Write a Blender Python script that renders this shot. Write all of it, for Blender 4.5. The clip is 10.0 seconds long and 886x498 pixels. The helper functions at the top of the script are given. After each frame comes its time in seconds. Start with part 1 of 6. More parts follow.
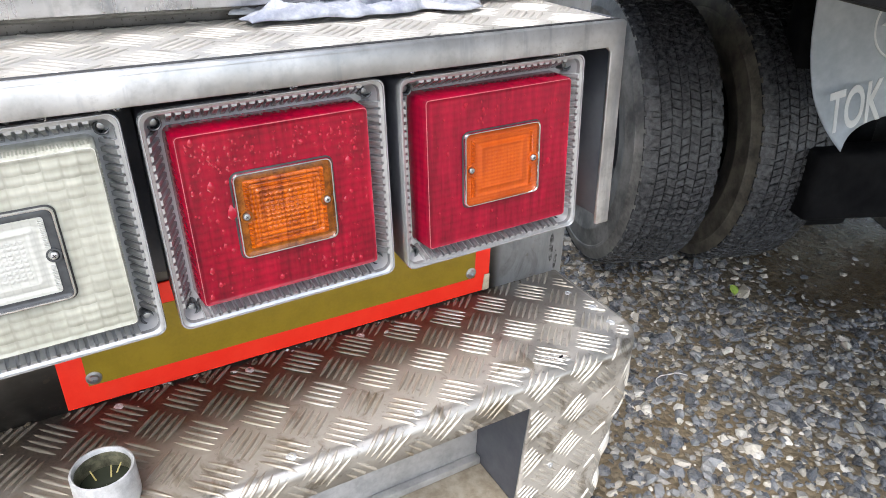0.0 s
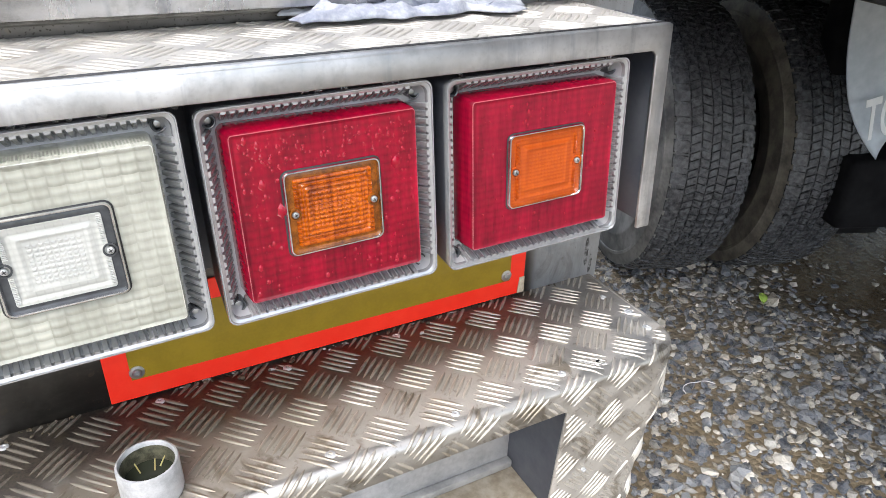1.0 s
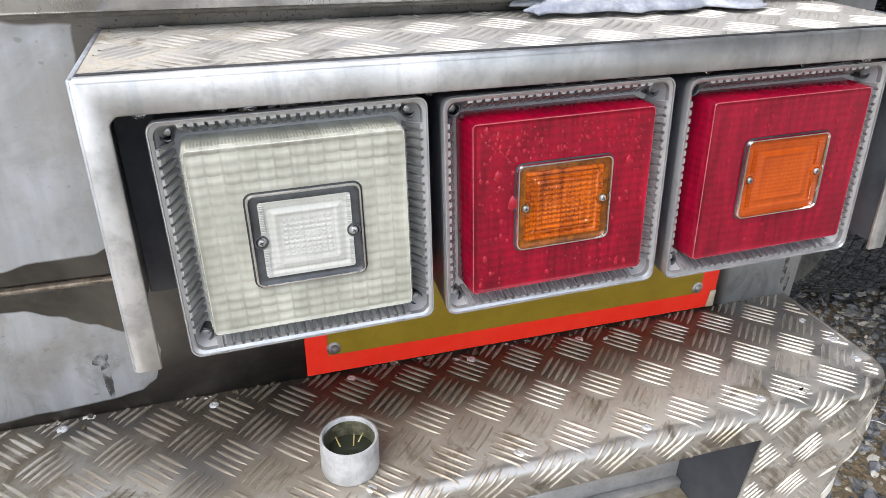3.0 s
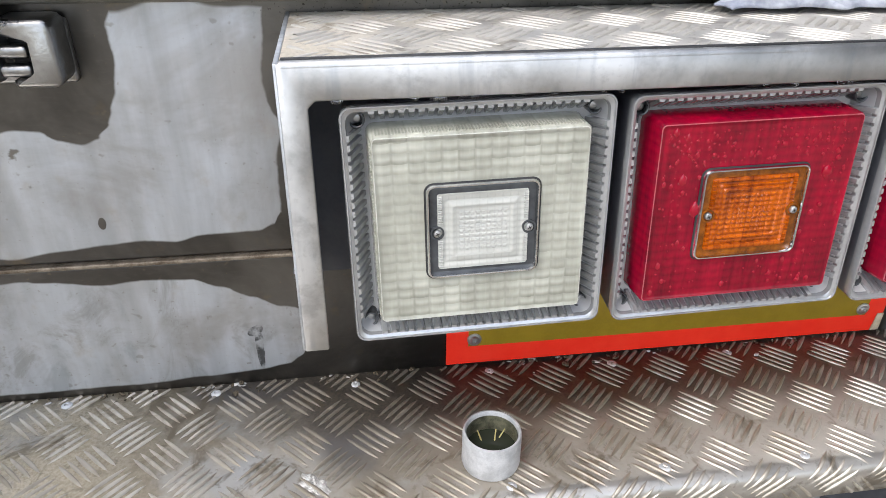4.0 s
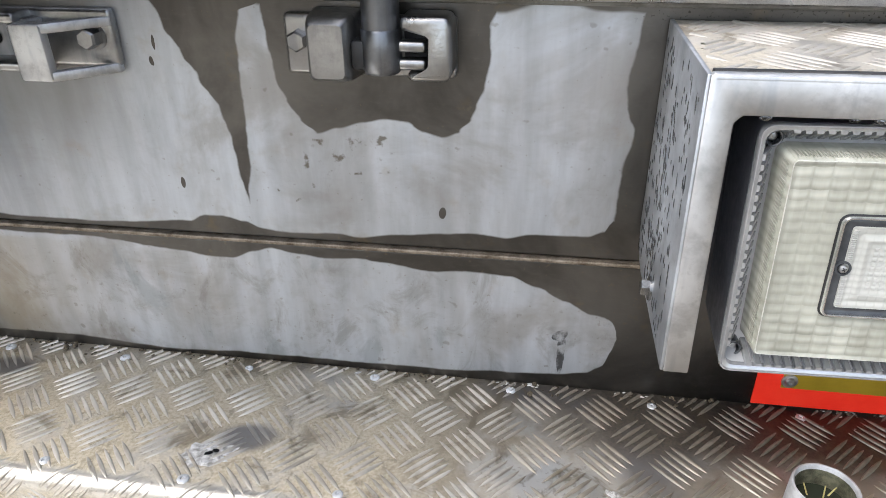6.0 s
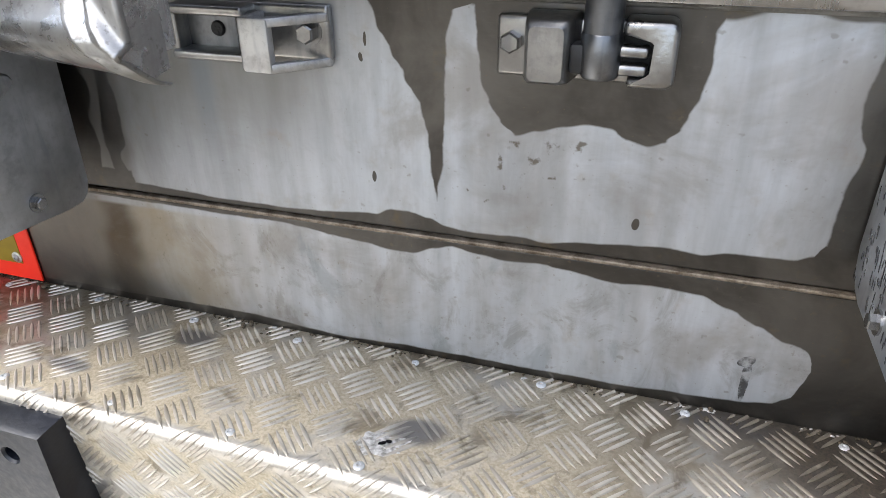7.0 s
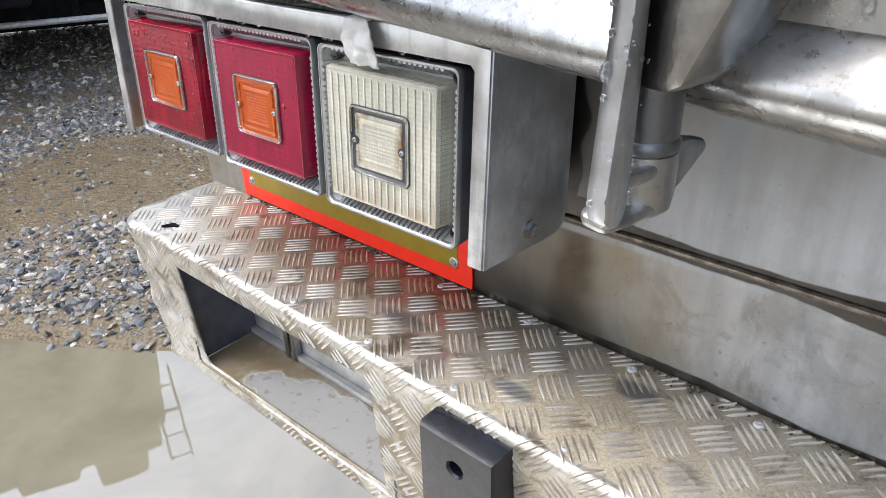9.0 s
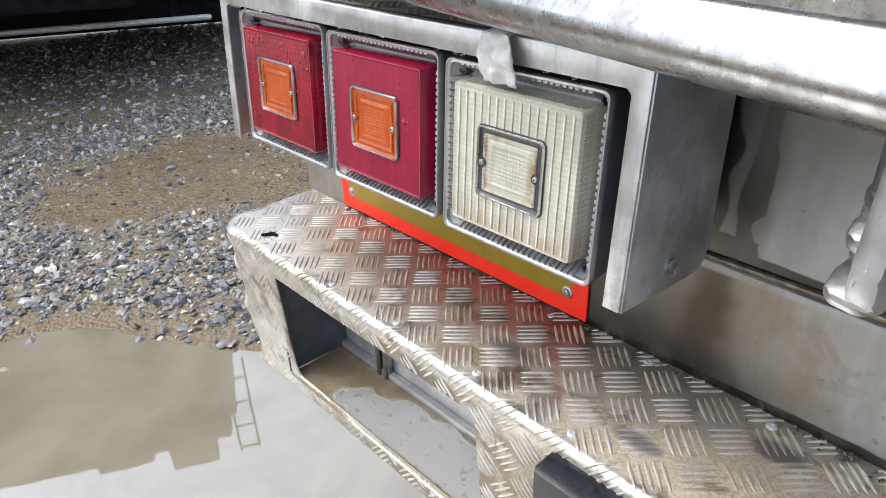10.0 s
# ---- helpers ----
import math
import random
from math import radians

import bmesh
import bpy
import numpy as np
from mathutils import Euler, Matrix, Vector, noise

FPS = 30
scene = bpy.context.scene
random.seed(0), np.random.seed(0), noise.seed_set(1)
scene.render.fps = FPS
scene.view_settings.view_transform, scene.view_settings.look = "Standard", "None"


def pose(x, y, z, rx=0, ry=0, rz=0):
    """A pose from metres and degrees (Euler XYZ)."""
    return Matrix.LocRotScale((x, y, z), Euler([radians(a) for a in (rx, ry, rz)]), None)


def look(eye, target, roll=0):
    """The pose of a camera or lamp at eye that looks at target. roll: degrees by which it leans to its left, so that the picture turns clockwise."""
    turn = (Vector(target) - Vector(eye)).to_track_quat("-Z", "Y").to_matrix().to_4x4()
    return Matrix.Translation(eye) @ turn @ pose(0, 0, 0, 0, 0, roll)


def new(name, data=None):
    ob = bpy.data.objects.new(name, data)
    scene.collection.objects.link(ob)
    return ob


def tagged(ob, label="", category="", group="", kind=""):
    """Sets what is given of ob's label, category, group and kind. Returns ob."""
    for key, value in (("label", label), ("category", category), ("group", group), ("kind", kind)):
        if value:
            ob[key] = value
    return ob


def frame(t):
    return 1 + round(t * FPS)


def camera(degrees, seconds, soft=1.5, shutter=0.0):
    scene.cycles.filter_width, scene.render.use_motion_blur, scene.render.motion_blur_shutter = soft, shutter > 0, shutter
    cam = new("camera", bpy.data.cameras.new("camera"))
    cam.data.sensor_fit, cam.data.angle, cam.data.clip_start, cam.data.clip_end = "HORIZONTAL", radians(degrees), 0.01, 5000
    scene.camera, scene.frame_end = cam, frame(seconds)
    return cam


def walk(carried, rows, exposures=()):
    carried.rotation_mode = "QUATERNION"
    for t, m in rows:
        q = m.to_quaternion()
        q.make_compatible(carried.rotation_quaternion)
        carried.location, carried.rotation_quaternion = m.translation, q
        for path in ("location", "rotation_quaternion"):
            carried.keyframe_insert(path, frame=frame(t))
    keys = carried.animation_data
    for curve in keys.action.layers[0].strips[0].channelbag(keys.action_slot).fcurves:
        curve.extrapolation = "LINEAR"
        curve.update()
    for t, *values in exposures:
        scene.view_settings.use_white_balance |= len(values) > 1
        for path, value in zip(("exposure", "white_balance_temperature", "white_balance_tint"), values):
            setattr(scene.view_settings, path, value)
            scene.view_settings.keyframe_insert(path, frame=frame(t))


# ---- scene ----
cam = camera(65.2, 10.0, soft=0.62)
PATH = [
    (0, (0.621, -0.728, 1.458), (1.527, 0.78, 0.507), 1.7),
    (0.5, (0.616, -0.726, 1.456), (1.514, 0.79, 0.51), 1.7),
    (1, (0.6, -0.719, 1.456), (1.458, 0.822, 0.512), 1.7),
    (1.5, (0.589, -0.709, 1.456), (1.377, 0.87, 0.514), 1.6),
    (2, (0.571, -0.699, 1.459), (1.278, 0.918, 0.518), 1.6),
    (2.2, (0.558, -0.694, 1.456), (1.23, 0.939, 0.519), 1.4),
    (3.5, (0.5, -0.659, 1.447), (0.915, 1.034, 0.467), 1.0),
    (4, (0.468, -0.645, 1.448), (0.727, 1.069, 0.45), 0.8),
    (4.5, (0.437, -0.635, 1.444), (0.584, 1.093, 0.447), 0.7),
    (5, (0.402, -0.633, 1.446), (0.415, 1.101, 0.448), 0.4),
    (5.5, (0.362, -0.634, 1.446), (0.242, 1.1, 0.455), 0.1),
    (5.7, (0.345, -0.632, 1.446), (0.173, 1.097, 0.455), -0.2),
    (6.8, (0.252, -0.642, 1.442), (-0.234, 1.038, 0.473), -0.4),
    (7, (0.232, -0.644, 1.445), (-0.306, 1.014, 0.465), -0.7),
    (7.5, (0.168, -0.656, 1.448), (-0.554, 0.928, 0.464), -1.0),
    (8, (0.098, -0.667, 1.459), (-0.814, 0.819, 0.478), -1.1),
    (8.5, (0.029, -0.675, 1.459), (-1.017, 0.723, 0.484), -1.4),
    (9, (-0.044, -0.682, 1.466), (-1.204, 0.628, 0.497), -1.6),
    (9.5, (-0.105, -0.683, 1.467), (-1.368, 0.536, 0.508), -1.7),
    (10, (-0.132, -0.678, 1.465), (-1.436, 0.501, 0.512), -1.8),
]
walk(cam, [(t, look(eye, target, roll)) for t, eye, target, roll in PATH], [(0, 1.83), (2, 1.68), (4, 1.46), (7, 1.57), (8.5, 1.49), (10, 1.42)])

# ---- world and light ----
world = bpy.data.worlds.new("overcast_sky")
scene.world = world
world.use_nodes = True
wn, wl = world.node_tree.nodes, world.node_tree.links
wn.clear()
sky = wn.new("ShaderNodeTexSky")
sky.sky_type = "NISHITA"
sky.sun_disc = False
sky.sun_elevation, sky.sun_rotation = radians(55), radians(222)
sky.air_density, sky.dust_density, sky.ozone_density = 1.0, 2.5, 1.0
pale = wn.new("ShaderNodeHueSaturation")
pale.inputs["Saturation"].default_value = 0.66
shine = wn.new("ShaderNodeBackground")
shine.inputs["Strength"].default_value = 0.15
wout = wn.new("ShaderNodeOutputWorld")
wl.new(sky.outputs[0], pale.inputs["Color"])
wl.new(pale.outputs[0], shine.inputs["Color"])
wl.new(shine.outputs[0], wout.inputs["Surface"])

sun = new("sun", bpy.data.lights.new("sun", "SUN"))
sun.data.energy, sun.data.angle, sun.data.color = 0.6, radians(30), (0.97, 0.985, 1.0)
sun.matrix_world = look((-3.62, -1.69, 5.7), (0, 0, 0))


# ---- materials ----
def value(v):
    return v if len(v) == 4 else (*v, 1.0)


class Mat:
    """A small builder for node materials."""

    def __init__(self, name, color=(0.5, 0.5, 0.5), rough=0.5, metal=0.0, **more):
        self.m = bpy.data.materials.new(name)
        self.m.use_nodes = True
        self.t = self.m.node_tree
        self.p = self.t.nodes["Principled BSDF"]
        self.p.inputs["Base Color"].default_value = value(color)
        self.p.inputs["Roughness"].default_value = rough
        self.p.inputs["Metallic"].default_value = metal
        for k, v in more.items():
            self.p.inputs[k.replace("_", " ")].default_value = v

    def node(self, kind, **props):
        n = self.t.nodes.new(kind)
        if "operation" in props:
            n.operation = props["operation"]
        if "use_clamp" in props:
            n.use_clamp = props["use_clamp"]
        if "interpolation_type" in props:
            n.interpolation_type = props["interpolation_type"]
        if "data_type" in props:
            n.data_type = props["data_type"]
        if "noise_dimensions" in props:
            n.noise_dimensions = props["noise_dimensions"]
        if "feature" in props:
            n.feature = props["feature"]
        return n

    def plug(self, sock, v):
        if isinstance(v, (int, float)):
            sock.default_value = v
        elif isinstance(v, tuple):
            sock.default_value = value(v) if sock.type == "RGBA" else v
        else:
            self.t.links.new(v, sock)

    def coords(self, which="Object", scale=(1, 1, 1)):
        c, mp = self.node("ShaderNodeTexCoord"), self.node("ShaderNodeMapping")
        mp.inputs["Scale"].default_value = scale
        self.t.links.new(c.outputs[which], mp.inputs["Vector"])
        return mp.outputs[0]

    def place(self, scale=(1, 1, 1)):
        g, mp = self.node("ShaderNodeNewGeometry"), self.node("ShaderNodeMapping")
        mp.inputs["Scale"].default_value = scale
        self.t.links.new(g.outputs["Position"], mp.inputs["Vector"])
        return mp.outputs[0]

    def noise(self, vec, scale, detail=4, rough=0.55, distort=0.0):
        n = self.node("ShaderNodeTexNoise")
        self.t.links.new(vec, n.inputs["Vector"])
        n.inputs["Scale"].default_value, n.inputs["Detail"].default_value = scale, detail
        n.inputs["Roughness"].default_value, n.inputs["Distortion"].default_value = rough, distort
        return n.outputs["Fac"]

    def math(self, op, a, b=0.0, c=0.0, clamp=False):
        n = self.node("ShaderNodeMath", operation=op, use_clamp=clamp)
        for s, v in zip(n.inputs, (a, b, c)):
            self.plug(s, v)
        return n.outputs[0]

    def span(self, v, lo, hi, to0=0.0, to1=1.0, smooth=True):
        n = self.node("ShaderNodeMapRange", interpolation_type="SMOOTHSTEP" if smooth else "LINEAR")
        for s, x in zip(n.inputs, (v, lo, hi, to0, to1)):
            self.plug(s, x)
        return n.outputs[0]

    def mix(self, f, a, b):
        n = self.node("ShaderNodeMix", data_type="RGBA")
        self.plug(n.inputs["Factor"], f)
        self.plug(n.inputs[6], a)
        self.plug(n.inputs[7], b)
        return n.outputs[2]

    def xyz(self, vec):
        n = self.node("ShaderNodeSeparateXYZ")
        self.t.links.new(vec, n.inputs[0])
        return n.outputs

    def bump(self, h, strength=0.3, dist=0.002, to="Normal"):
        n = self.node("ShaderNodeBump")
        n.inputs["Strength"].default_value, n.inputs["Distance"].default_value = strength, dist
        self.plug(n.inputs["Height"], h)
        self.t.links.new(n.outputs[0], self.p.inputs[to])
        return n

    def set(self, **socks):
        for k, v in socks.items():
            self.plug(self.p.inputs[k.replace("_", " ")], v)
        return self.m


def satin_steel(name, base, rough, streak=0.0):
    a = Mat(name, base, rough, 1.0)
    v = a.coords()
    big, fine = a.noise(v, 9, 5, 0.6), a.noise(a.coords(scale=(1, 1, 0.06)), 260, 2)
    col = a.mix(a.span(big, 0.3, 0.72), tuple(c * 0.62 for c in base), tuple(min(1, c * 1.15) for c in base))
    blot = a.noise(v, 30, 5, 0.62, 0.15)
    col = a.mix(a.math("MULTIPLY", a.span(blot, 0.48, 0.7), 0.55), col, tuple(c * 0.48 for c in base))
    fog = a.noise(v, 150, 4, 0.65)
    col = a.mix(a.span(fog, 0.5, 0.72, 0.0, 0.28), col, tuple(c * 0.5 for c in base))
    drip = a.noise(a.coords(scale=(1, 1, 0.1)), 55, 4, 0.6)
    col = a.mix(a.math("MULTIPLY", a.span(drip, 0.52, 0.70), 0.5), col, tuple(c * k for c, k in zip(base, (0.46, 0.49, 0.54))))
    r = a.math("ADD", a.span(big, 0.25, 0.75, rough * 0.8, rough * 1.25), a.math("MULTIPLY", fine, 0.08))
    a.bump(a.math("ADD", a.noise(v, 420, 2), a.math("MULTIPLY", a.noise(v, 75, 3), streak * 6)), 0.06 + streak * 0.2, 0.001)
    return a.set(Base_Color=col, Roughness=r)


def wall_steel():
    a = Mat("wet_stained_stainless_sheet", (0.5, 0.5, 0.5), 0.4, 1.0)
    v = a.place()
    x, y, z = a.xyz(v)
    wob = a.math("SUBTRACT", a.noise(v, 13, 1.5, 0.5), 0.5)
    wob2 = a.math("SUBTRACT", a.noise(v, 70, 2, 0.5), 0.5)
    off = a.math("ADD", a.math("MULTIPLY", wob, 0.045), a.math("MULTIPLY", wob2, 0.0015))
    zz = a.math("ADD", z, off)
    xx = a.math("ADD", x, a.math("MULTIPLY", wob2, 0.004))
    xw = a.math("ADD", x, a.math("MULTIPLY", wob, 0.05))

    def edge(d, w=0.0022):
        return a.span(d, -w, w, 1.0, 0.0)

    def box(cx, cz, hx, hz, px=xx, pz=zz):
        dx = a.math("SUBTRACT", a.math("ABSOLUTE", a.math("SUBTRACT", px, cx)), hx)
        dz = a.math("SUBTRACT", a.math("ABSOLUTE", a.math("SUBTRACT", pz, cz)), hz)
        return edge(a.math("MAXIMUM", dx, dz))

    def oval(cx, cz, rx, rz):
        u = a.math("DIVIDE", a.math("SUBTRACT", xx, cx), rx)
        w = a.math("DIVIDE", a.math("SUBTRACT", zz, cz), rz)
        d = a.math("SUBTRACT", a.math("SQRT", a.math("ADD", a.math("MULTIPLY", u, u), a.math("MULTIPLY", w, w))), 1.0)
        return a.span(d, -0.04, 0.04, 1.0, 0.0)

    def curve(v, pts):
        """A value that follows v through the given points."""
        v0, v1 = pts[0][0], pts[-1][0]
        lo, hi = min(q[1] for q in pts), max(q[1] for q in pts)
        n = a.node("ShaderNodeValToRGB")
        n.color_ramp.interpolation = "EASE"
        for i, (p, q) in enumerate(pts):
            e = n.color_ramp.elements[i] if i < 2 else n.color_ramp.elements.new((p - v0) / (v1 - v0))
            e.position = (p - v0) / (v1 - v0)
            g = (q - lo) / (hi - lo)
            e.color = (g, g, g, 1)
        a.plug(n.inputs[0], a.span(v, v0, v1, 0.0, 1.0, False))
        return a.math("ADD", a.math("MULTIPLY", n.outputs[0], hi - lo), lo)

    def over(p, q):
        return edge(a.math("SUBTRACT", q, p), 0.0014)

    def both(*fs):
        out = fs[0]
        for f in fs[1:]:
            out = a.math("MULTIPLY", out, f)
        return out

    xs, zs = xx, a.math("ADD", z, a.math("ADD", a.math("MULTIPLY", wob, 0.006), a.math("MULTIPLY", wob2, 0.002)))
    high, low = over(z, 1.0795), over(1.0795, z)
    # damp places: a band over the seam, the corners beside the lamp boxes, round the bar's keeper, running drips
    rim = curve(xs, ((-0.5, 1.100), (-0.382, 1.096), (-0.33, 1.093), (-0.25, 1.090), (-0.175, 1.090), (-0.13, 1.092), (-0.056, 1.098), (-0.039, 1.106), (-0.019, 1.106), (0.008, 1.100), (0.027, 1.093), (0.053, 1.090),
                     (0.116, 1.094), (0.134, 1.091), (0.181, 1.097), (0.226, 1.100), (0.259, 1.103), (0.292, 1.100), (0.317, 1.106), (0.375, 1.109), (0.390, 1.115), (0.398, 1.128), (0.5, 1.13)))
    side = curve(zs, ((1.09, 0.396), (1.137, 0.399), (1.183, 0.400), (1.218, 0.407), (1.248, 0.397), (1.265, 0.395), (1.303, 0.400), (1.36, 0.405)))
    run_a = curve(zs, ((1.122, 0.017), (1.159, 0.011), (1.197, 0.008), (1.226, 0.001), (1.259, -0.016), (1.284, -0.030), (1.307, -0.043), (1.36, -0.064)))
    run_b = curve(zs, ((1.122, 0.017), (1.134, 0.018), (1.167, 0.024), (1.211, 0.026), (1.251, 0.027), (1.300, 0.029), (1.322, 0.035), (1.331, 0.055), (1.36, 0.07)))
    halo_a = curve(zs, ((1.19, 0.115), (1.206, 0.099), (1.219, 0.084), (1.238, 0.072), (1.26, 0.063), (1.30, 0.059), (1.325, 0.057), (1.36, 0.04)))
    halo_b = curve(zs, ((1.20, 0.23), (1.215, 0.243), (1.227, 0.254), (1.241, 0.259), (1.259, 0.266), (1.285, 0.271), (1.314, 0.270), (1.333, 0.277), (1.36, 0.33)))
    halo_c = curve(xs, ((0.05, 1.215), (0.099, 1.206), (0.121, 1.213), (0.148, 1.219), (0.169, 1.223), (0.191, 1.221), (0.207, 1.212), (0.227, 1.208), (0.243, 1.213), (0.27, 1.222)))
    line_a = curve(zs, ((1.08, -0.40), (1.118, -0.410), (1.147, -0.414), (1.228, -0.403), (1.36, -0.39)))
    line_b = curve(zs, ((1.08, -0.375), (1.096, -0.382), (1.13, -0.395), (1.147, -0.383), (1.20, -0.381), (1.23, -0.385), (1.36, -0.385)))
    top = curve(xs, ((-0.5, 1.072), (-0.34, 1.071), (-0.178, 1.070), (-0.149, 1.067), (-0.112, 1.062), (-0.076, 1.060), (-0.041, 1.055), (-0.014, 1.055), (0.014, 1.065), (0.034, 1.070), (0.066, 1.065), (0.098, 1.062),
                     (0.135, 1.065), (0.160, 1.061), (0.214, 1.055), (0.243, 1.058), (0.299, 1.056), (0.328, 1.045), (0.358, 1.030), (0.387, 1.015), (0.403, 1.012), (0.412, 1.004), (0.419, 0.98), (0.5, 0.97)))
    foot = curve(xs, ((-0.5, 0.923), (-0.249, 0.926), (-0.118, 0.918), (0.019, 0.922), (0.235, 0.922), (0.296, 0.926), (0.354, 0.930), (0.388, 0.935), (0.404, 0.945), (0.412, 0.962), (0.417, 0.985), (0.5, 1.0)))
    wet = [both(high, over(rim, zs)), both(high, over(xs, side), over(0.93, x)), both(over(xs, run_a), over(run_b, xs), over(z, 1.122)),
           both(over(xs, halo_a), over(halo_b, xs), over(zs, halo_c)), both(high, over(xs, line_a), over(line_b, xs)), both(high, over(-0.424, xw), over(xs, -0.95)), both(high, over(-0.384, xs), over(1.112, zs)),
           both(low, over(zs, top)), both(low, over(foot, zs)), both(low, over(xw, 0.419)), both(low, a.span(a.math("ADD", xw, a.math("MULTIPLY", a.math("SUBTRACT", z, 1.0), 0.5)), -0.31, -0.47, 0.0, 0.85)),
           box(0.19, 1.345, 0.26, 0.012), oval(0.226, 1.121, 0.0036, 0.0085), oval(-0.055, 1.148, 0.0024, 0.0068), oval(-0.056, 1.292, 0.0018, 0.008), oval(-0.062, 1.269, 0.0026, 0.006)]
    m = wet[0]
    for w in wet[1:]:
        m = a.math("MAXIMUM", m, w)
    m = a.math("MULTIPLY", m, a.span(a.math("MULTIPLY", a.math("SUBTRACT", a.math("ABSOLUTE", x), 1.14), a.span(z, 1.07, 1.06)), 0.0, 0.02, 1.0, 0.25))
    streak = a.noise(a.place((1, 1, 0.12)), 34, 4, 0.6)
    cloud = a.noise(v, 7, 5, 0.62, 0.6)
    spots = a.span(a.noise(v, 90, 2, 0.4), 0.69, 0.77)
    rust = a.span(a.noise(v, 26, 4, 0.6), 0.58, 0.75)
    dry = a.mix(a.span(streak, 0.25, 0.75), (0.49, 0.518, 0.553), (0.65, 0.682, 0.724))
    dry = a.mix(a.math("MULTIPLY", a.span(cloud, 0.45, 0.68), 0.6), dry, (0.33, 0.305, 0.27))
    # brown film towards -x that also holds the ajar door's shade
    tan = a.math("MULTIPLY", a.span(a.math("ADD", x, a.math("MULTIPLY", cloud, 0.3)), 0.15, -0.45), a.span(z, 1.07, 1.09, 0.16, 0.5))
    dry = a.mix(tan, dry, a.mix(a.span(streak, 0.3, 0.7), (0.20, 0.18, 0.155), (0.27, 0.25, 0.225)))
    swirl = a.math("MULTIPLY", a.span(a.noise(a.place((1, 1, 0.45)), 11, 5, 0.62, 0.3), 0.46, 0.70), 0.32)
    dry = a.mix(swirl, dry, (0.29, 0.285, 0.27))
    smear = a.math("MULTIPLY", a.span(a.noise(a.place((1, 1, 0.25)), 9, 3, 0.6), 0.50, 0.70), 0.30)
    dry = a.mix(smear, dry, (0.27, 0.25, 0.22))
    murk = a.math("MULTIPLY", a.span(a.noise(a.place((1, 1, 0.7)), 15, 6, 0.7, 0.8), 0.50, 0.66), a.span(z, 1.07, 1.05, 0.12, 0.42))
    dry = a.mix(murk, dry, (0.235, 0.215, 0.195))
    murky = a.math("MULTIPLY", a.span(a.noise(a.place((1, 1, 0.5)), 19, 5, 0.65, 0.5), 0.54, 0.68), a.span(z, 1.07, 1.05, 0.10, 0.40))
    dry = a.mix(murky, dry, (0.27, 0.30, 0.32))
    # darker brown at the -x end of the upper panel
    dark_end = a.math("MULTIPLY", a.span(xw, -0.365, -0.385), a.span(z, 1.07, 1.09, 0.0, 0.62))
    dry = a.mix(dark_end, dry, (0.19, 0.175, 0.155))
    # dirt and painted soft shade round the empty keeper
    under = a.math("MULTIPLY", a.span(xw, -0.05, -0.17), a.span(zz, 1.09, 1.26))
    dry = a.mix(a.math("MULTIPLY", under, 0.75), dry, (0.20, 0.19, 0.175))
    smut = a.math("MAXIMUM", oval(0.128, 1.184, 0.058, 0.024), oval(0.072, 1.138, 0.022, 0.016))
    dry = a.mix(a.math("MULTIPLY", a.math("MULTIPLY", smut, a.span(a.noise(v, 62, 3), 0.56, 0.66)), 0.75), dry, (0.12, 0.095, 0.06))
    scrawl = a.math("MULTIPLY", a.math("MAXIMUM", a.math("MAXIMUM", oval(1.252, 0.952, 0.004, 0.022), oval(1.262, 0.93, 0.003, 0.018)), a.math("MAXIMUM", oval(0.359, 0.964, 0.0045, 0.028), oval(0.356, 0.986, 0.009, 0.006))), a.span(a.noise(v, 110, 3), 0.34, 0.62))
    dry = a.mix(a.math("MULTIPLY", rust, 0.22), dry, (0.36, 0.27, 0.16))
    damp = a.mix(a.span(cloud, 0.3, 0.7), (0.085, 0.081, 0.076), (0.165, 0.158, 0.148))
    damp = a.mix(a.math("MULTIPLY", rust, 0.35), damp, (0.23, 0.17, 0.09))
    blue = a.math("MULTIPLY", a.span(a.math("ABSOLUTE", a.math("ADD", xx, 0.255)), 0.022, 0.004), a.span(zz, 1.12, 1.24))
    dry = a.mix(a.math("MULTIPLY", blue, 0.45), dry, (0.23, 0.26, 0.30))
    yellow = a.math("MULTIPLY", a.math("MULTIPLY", a.span(xw, -0.14, -0.36), a.span(z, 1.066, 1.06)), a.span(cloud, 0.3, 0.6, 0.25, 0.6))
    dry = a.mix(yellow, dry, (0.40, 0.33, 0.22))
    col = a.mix(a.math("MULTIPLY", scrawl, 0.85), a.mix(m, dry, damp), (0.05, 0.05, 0.05))
    col = a.mix(a.math("MULTIPLY", spots, 0.38), col, (0.2, 0.17, 0.13))
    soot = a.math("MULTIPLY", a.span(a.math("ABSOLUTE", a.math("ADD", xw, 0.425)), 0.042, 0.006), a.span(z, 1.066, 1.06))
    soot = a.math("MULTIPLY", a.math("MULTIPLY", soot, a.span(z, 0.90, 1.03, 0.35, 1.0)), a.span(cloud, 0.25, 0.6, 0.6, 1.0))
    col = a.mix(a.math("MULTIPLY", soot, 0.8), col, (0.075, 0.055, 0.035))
    scuff = a.noise(a.place((0.25, 1, 1)), 240, 3, 0.7)
    col = a.mix(a.span(scuff, 0.5, 0.75, 0.0, 0.08), col, (0.25, 0.24, 0.22))
    speck = a.span(a.noise(v, 210, 2, 0.5), 0.68, 0.76, 0.0, 0.3)
    col = a.mix(speck, col, (0.22, 0.18, 0.12))
    mould = a.math("MULTIPLY", a.span(a.noise(v, 330, 2, 0.5), 0.60, 0.66), a.math("MULTIPLY", a.span(z, 1.315, 1.33), a.span(x, 0.38, 0.42)))
